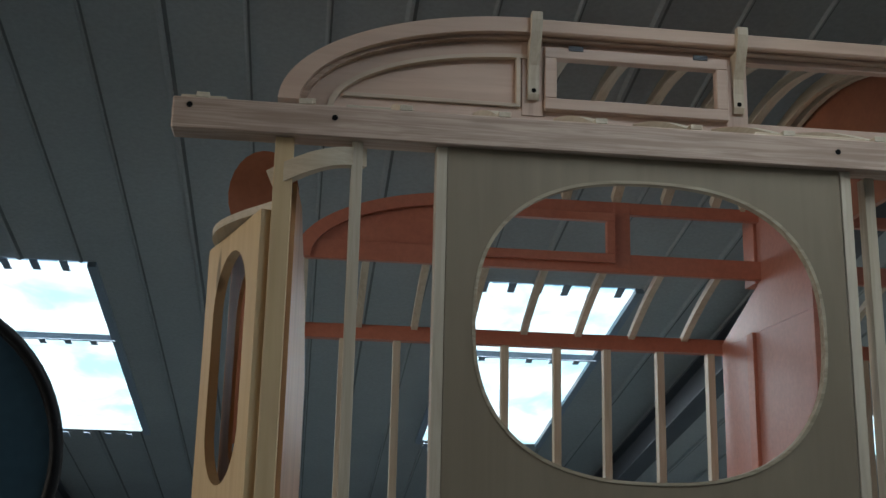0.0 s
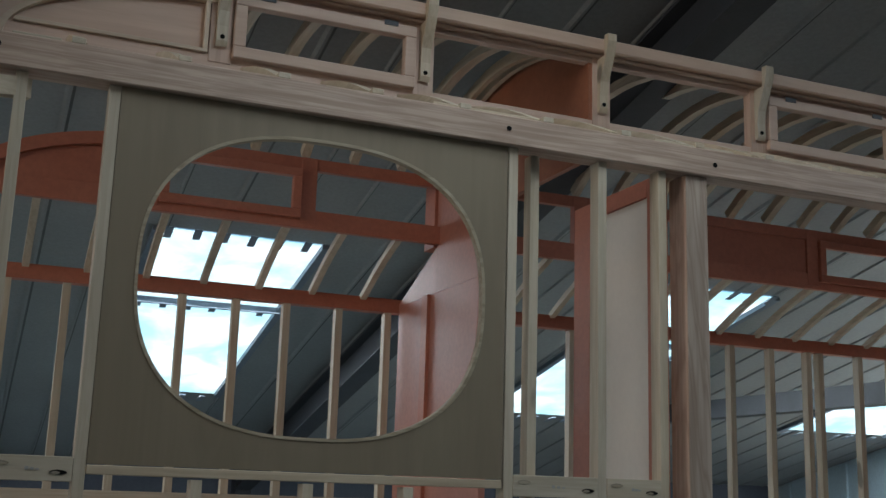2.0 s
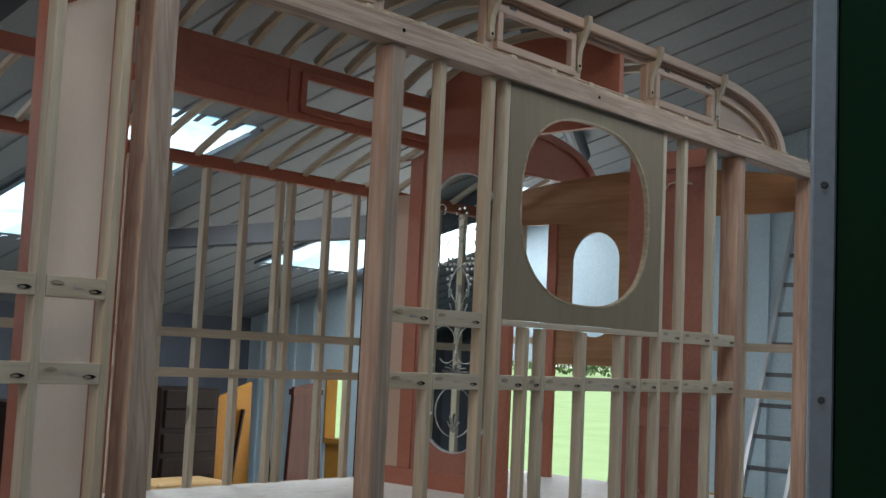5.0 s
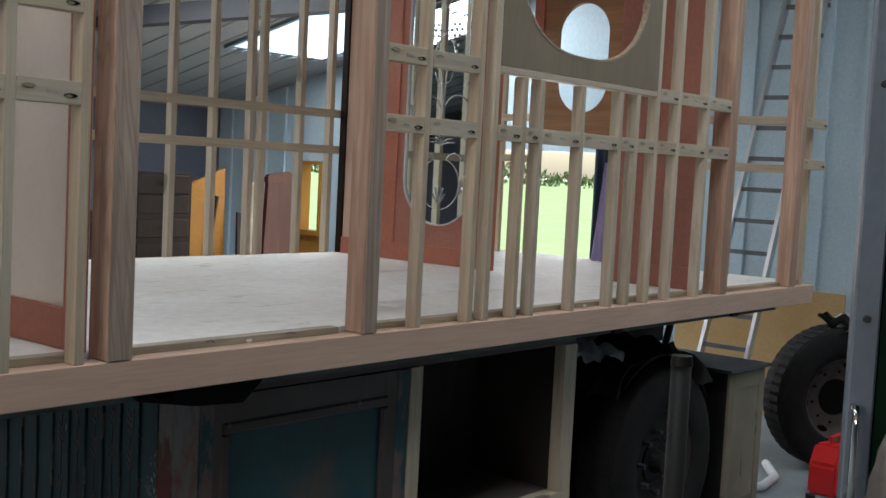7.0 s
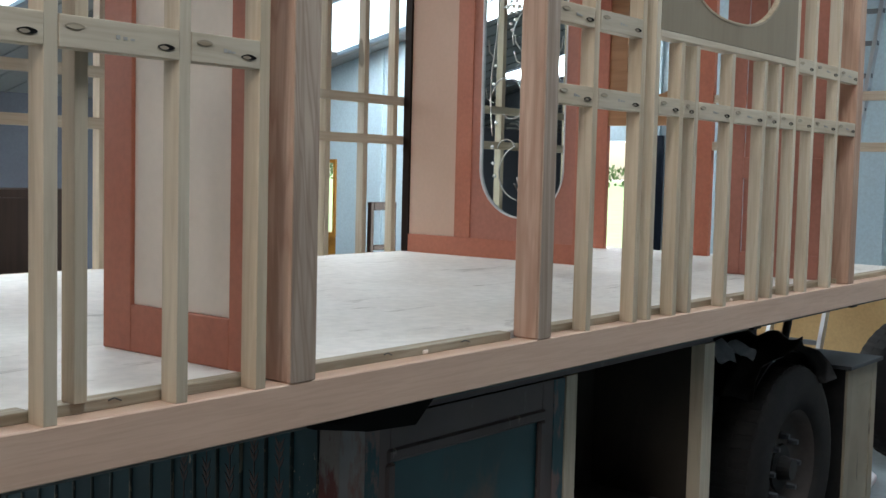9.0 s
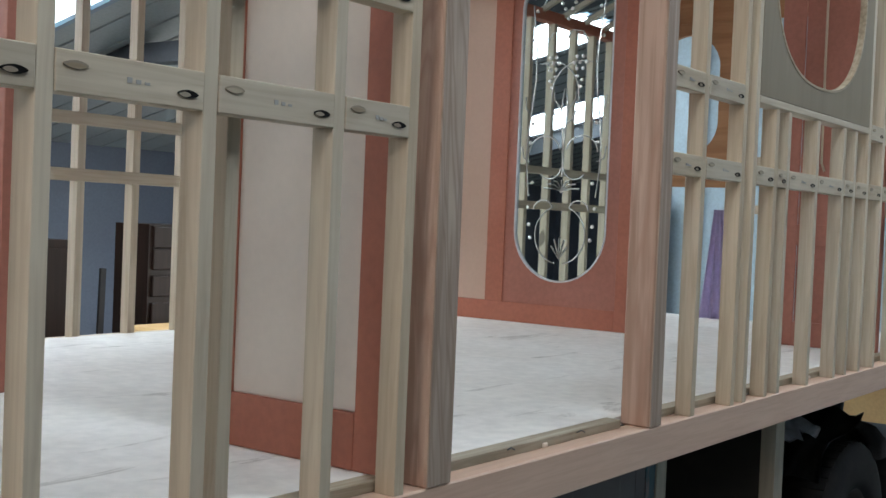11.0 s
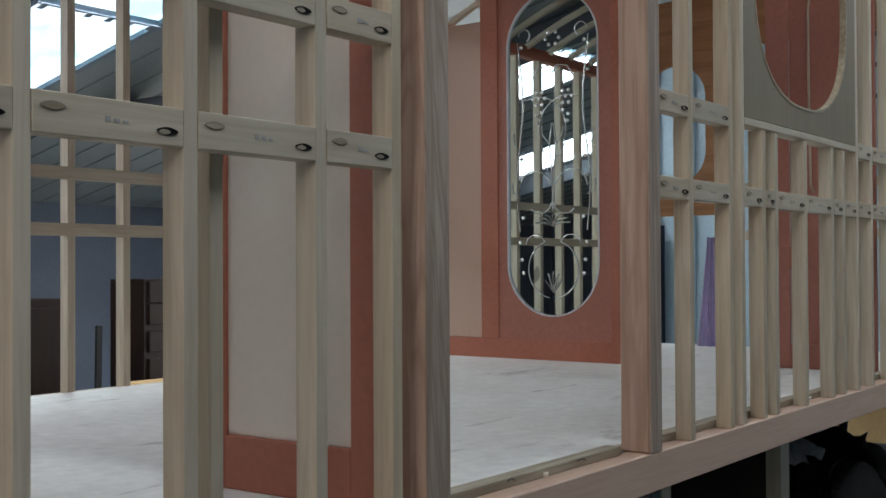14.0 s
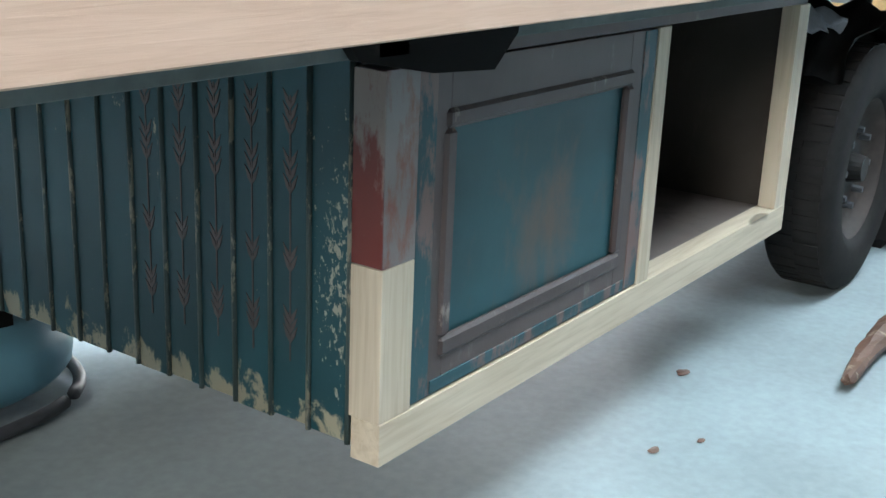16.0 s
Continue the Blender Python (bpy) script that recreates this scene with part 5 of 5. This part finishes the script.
t = thing("jerry_can", "red plastic fuel can with a pale spout", "fuel can")
bm = bmesh.new()
prism(bm, [(5.2, GROUND), (5.62, GROUND), (5.62, GROUND + 0.2), (5.52, GROUND + 0.3), (5.28, GROUND + 0.32), (5.2, GROUND + 0.2)], -0.05, 0.14)
bmesh.ops.bevel(bm, geom=bm.edges[:], offset=0.02, segments=2, affect="EDGES")
part("body", bm, red_plastic, t)
bm = bmesh.new()
cyl(bm, (5.55, -0.06, GROUND + 0.18), (5.66, -0.12, GROUND + 0.2), 0.025, 0.02)
part("spout", bm, cream, t)
bm = bmesh.new()
pipe(bm, [(5.3, 0.045, GROUND + 0.31), (5.3, 0.045, GROUND + 0.36), (5.48, 0.045, GROUND + 0.36), (5.48, 0.045, GROUND + 0.3)], 0.014)
part("grip", bm, red_plastic, t)
bm = bmesh.new()
pipe(bm, [(4.75, 0.45, GROUND + 0.03), (5.0, 0.35, GROUND + 0.03), (5.3, 0.4, GROUND + 0.03), (5.6, 0.6, GROUND + 0.03)], 0.03, 10)
tagged(mesh("hose", bm, white_cloth, True), "short length of pale grey hose", "hose")
for k, (x, y, l, r, m) in enumerate(((5.55, -0.3, 0.16, 0.05, chrome), (5.75, -0.42, 0.2, 0.06, steel_dark), (5.9, -0.3, 0.1, 0.045, cream), (6.1, -0.45, 0.25, 0.07, black))):
    bm = bmesh.new()
    cyl(bm, (x, y, GROUND + r), (x + l, y - 0.06, GROUND + r), r, r * 0.8, 16)
    cyl(bm, (x + l, y - 0.06, GROUND + r), (x + l + 0.05, y - 0.075, GROUND + r), r * 0.5, r * 0.5, 12)
    tagged(mesh("canister", bm, m, True), "small metal canister lying on the concrete", "canister", "canisters by the tyres")

# split log and litter on the concrete
bm = bmesh.new()
rng = random.Random(4)
rows = []
for i in range(8):
    u = i / 7
    c = Vector((2.26 + 0.7 * u, -0.17 + 0.03 * u, GROUND + 0.04 + 0.01 * math.sin(u * 5)))
    r = 0.022 + 0.03 * u ** 0.6
    rows.append([bm.verts.new(c + Vector((0.02 * rng.uniform(-1, 1), r * math.cos(2 * math.pi * k / 9) * rng.uniform(0.75, 1.2), r * 0.85 * math.sin(2 * math.pi * k / 9) * rng.uniform(0.75, 1.15)))) for k in range(9)])
for a, b2 in zip(rows, rows[1:]):
    for k in range(9):
        bm.faces.new((a[k], a[(k + 1) % 9], b2[(k + 1) % 9], b2[k]))
bm.faces.new(rows[0][::-1])
bm.faces.new(rows[-1])
tagged(mesh("split_stick", bm, rust_wood), "splintered old stick of wood on the concrete", "stick")
for k, (x, y) in enumerate(((1.62, 0.05), (1.48, 0.13), (2.05, 0.3))):
    bm = bmesh.new()
    bmesh.ops.create_icosphere(bm, subdivisions=2, radius=0.011 + 0.004 * (k % 3))
    for v in bm.verts:
        q = 1 + 0.5 * noise.noise(v.co * 60 + Vector((k, 0, 0)))
        v.co = Vector((x + v.co.x * q * 1.6, y + v.co.y * q, GROUND + 0.004 + max(0.0, v.co.z * 0.3 * q)))
    tagged(mesh("wood_chip", bm, rust_wood), "small dark wood chip on the concrete", "chip", "chips on the floor")

# rounded blue tank seen under the wagon
t = thing("blue_tank", "rounded pale blue metal tank with dark straps", "tank")
bm = bmesh.new()
vs = bmesh.ops.create_uvsphere(bm, u_segments=32, v_segments=16, radius=1.0)["verts"]
for v in vs:
    c = v.co
    f = lambda a: math.copysign(abs(a) ** 0.7, a)
    v.co = Vector((0.3 + 0.5 * f(c.x), 2.1 + 0.55 * f(c.y), GROUND + 0.16 + 0.15 * f(c.z)))
part("shell", bm, sky_paint, t, "", True)
bit("strap", black_and_shade, t, 0.0, 0.6, 1.96, 2.02, GROUND + 0.295, GROUND + 0.325)
bit("lid_rim", black_and_shade, t, 0.1, 0.5, 1.67, 1.89, GROUND + 0.27, GROUND + 0.318, label="dark rubber lid seal")
bit("lid", sky_paint, t, 0.115, 0.485, 1.69, 1.875, GROUND + 0.3185, GROUND + 0.328)
bm = bmesh.new()
pipe(bm, [(0.3 + 0.51 * math.copysign(abs(math.cos(a)) ** 0.7, math.cos(a)), 2.1 + 0.56 * math.copysign(abs(math.sin(a)) ** 0.7, math.sin(a)), GROUND + 0.03) for a in [2 * math.pi * (k + 0.5) / 48 for k in range(48)]], 0.02, 8, True)
part("rim", bm, steel_dark, t, "dark chipped lower rim", True)

# stored furniture behind the wagon
t = thing("drawer_chest", "tall dark brown chest of drawers stacked with trays", "chest")
bit("carcass", dark_wood, t, 4.1, 4.74, 6.02, 6.45, GROUND, 1.56)
for z in (0.75, 0.97, 1.19, 1.37):
    d = bit("drawer", dark_wood, t, 4.14, 4.70, 6.0, 6.02, z, z + 0.17, bevel=0.006)
    bm = bmesh.new()
    cyl(bm, (4.42, 6.0, z + 0.09), (4.42, 5.97, z + 0.09), 0.016, 0.02, 10)
    part("knob", bm, chrome, d)
t = thing("leaning_door", "ochre yellow painted door leaning on its side", "door")
bm = bmesh.new()
prism(bm, [(4.8, GROUND), (5.3, GROUND), (5.27, 1.62), (4.86, 1.46)], 6.2, 6.24)
part("leaf", bm, ochre, t)
bm = bmesh.new()
bar(bm, (4.92, 6.19, GROUND), (5.16, 6.19, 1.35), 0.02, 0.07, (0, 1, 0))
part("brace", bm, dark_wood, t)
t = thing("wardrobe_panel", "reddish brown wardrobe panel standing on end", "panel")
bm = bmesh.new()
prism(bm, [(5.62, GROUND), (6.15, GROUND), (6.06, 1.55), (5.98, 1.62), (5.7, 1.58)], 6.05, 6.1)
part("leaf", bm, mahogany, t)
bit("head", mahogany, t, 5.68, 6.08, 6.04, 6.12, 1.5, 1.56)
for k, (x, dx, h, m) in enumerate(((5.42, 0.12, 1.5, old_pine), (5.33, 0.06, 1.2, dark_wood), (3.62, 0.12, 1.2, black), (5.5, -0.06, 0.95, black), (3.95, 0.05, 1.0, steel_dark))):
    bm = bmesh.new()
    bar(bm, (x, 6.0, GROUND), (x + dx, 6.12, h), 0.05, 0.025, (0, 1, 0))
    tagged(mesh("plank", bm, m), "old plank leaning among the stored furniture", "plank", "leaning planks")
t = thing("dark_cabinet", "low dark cabinet against the rear of the shed", "cabinet")
bit("carcass", dark_wood, t, 2.7, 3.45, 6.1, 6.6, GROUND, 1.42)
for x in (2.72, 3.09):
    bit("door", dark_wood, t, x, x + 0.35, 6.08, 6.1, GROUND + 0.1, 1.36, bevel=0.006)
t = thing("easel_frame", "empty dark chair frame standing on end", "frame")
for d in ((6.35, 6.4, 5.6, 5.65, GROUND, 1.32), (6.68, 6.73, 5.6, 5.65, GROUND, 1.32), (6.4, 6.68, 5.6, 5.65, 1.24, 1.32), (6.4, 6.68, 5.6, 5.65, 0.85, 0.9)):
    bit("frame_bar", dark_wood, t, *d, bevel=0.006)
bm = bmesh.new()
box(bm, 3.6, 6.0, 5.3, 5.9, GROUND, 0.62, 0.02)
box(bm, 3.7, 4.4, 5.4, 5.8, 0.62, 0.78, 0.02)
tagged(mesh("bench_top", bm, osb), "long low workbench of tawny boards", "bench")


# cloth hanging at the far end of the wagon
def drape(name, label, mat, x, y0, y1, z0, z1, folds, taper):
    n, m = 40, 10
    bm = bmesh.new()
    g = []
    for i in range(n):
        u = i / (n - 1)
        row = []
        for j in range(m):
            v = j / (m - 1)
            mid = (y0 + y1) / 2
            half = (y1 - y0) / 2 * (1 - taper * v)
            row.append(bm.verts.new((x + 0.022 * math.sin(u * folds * 6.28 + v) * (1 - 0.5 * v), mid + (2 * u - 1) * half + 0.3 * taper * v * (y0 - y1) * -0.5, z0 + (z1 - z0) * v)))
        g.append(row)
    for i in range(n - 1):
        for j in range(m - 1):
            bm.faces.new((g[i][j], g[i + 1][j], g[i + 1][j + 1], g[i][j + 1]))
    bmesh.ops.solidify(bm, geom=bm.faces[:], thickness=0.004)
    return tagged(mesh(name, bm, mat, True), label, "cloth")


drape("cloth", "lilac cloth hanging in folds from the end rail", lilac, 4.6, 1.2, 1.5, DECK - 0.1, 1.82, 4, 0.75)
drape("curtain", "dark blue curtain beside the open doorway", blue_cloth, 7.3, 2.98, 3.26, GROUND + 0.02, 2.0, 3, 0.0)
bm = bmesh.new()
prism(bm, [(8.0, -200), (300, -200), (300, 300), (8.0, 300)], GROUND - 0.02, GROUND - 0.004, "z")
tagged(mesh("lawn", bm, grass), "green lawn beyond the workshop", "lawn", kind="structure")

bm = bmesh.new()
rng = random.Random(21)
for k in range(5200):
    y = rng.uniform(8, 62)
    top = 1.5 + 0.5 * math.sin(y * 0.7) + 0.35 * math.sin(y * 1.9 + 1)
    c = Vector((150 + 3 * rng.uniform(-1.1, 1.1), 3 * y, GROUND + 1.8 * top * rng.random() ** 0.7))
    q = Euler((rng.uniform(0, 6.28), rng.uniform(0, 6.28), 0)).to_matrix()
    r = rng.uniform(0.25, 0.6)
    bm.faces.new([bm.verts.new(c + q @ Vector(p) * r) for p in ((-1, 0, 0), (0, -0.5, 0.1), (1, 0, 0), (0, 0.5, 0.1))])
tagged(mesh("hedge", bm, leaf), "ragged dark green hedge beyond the lawn", "hedge", kind="stuff")

# bent nails and a splintered joint along the deck edge
for x, l in ((-1.12, 0.05), (-0.93, 0.035), (-0.52, 0.03), (0.30, 0.03), (0.62, 0.04)):
    bm = bmesh.new()
    pipe(bm, [(x, 0.053, 1.168), (x + 0.4 * l, 0.05, 1.172), (x + l, 0.052, 1.164)], 0.0016, 6)
    part("nail", bm, steel_dark, wagon, "bent dark nail in the deck edge")
for x in (0.455, 2.35):
    bit("splinter", cream, wagon, x, x + 0.022, 0.049, 0.056, 1.1515, 1.163, bevel=0.003, label="pale splinter at the joint of the deck edge")

# screw holes in the cantrail and the bent head: flat discs, black for their shade
for x, z in ((-2.515, 3.167), (-2.13, 3.155), (-0.71, 3.15), (0.02, 3.14), (0.95, 3.15), (2.2, 3.15)):
    bm = bmesh.new()
    cyl(bm, (x, -0.0235, z), (x, -0.021, z), 0.008, None, 12)
    part("screw_hole", bm, black_and_shade, wagon, "flat black disc for a screw hole's shade in the fir beam")
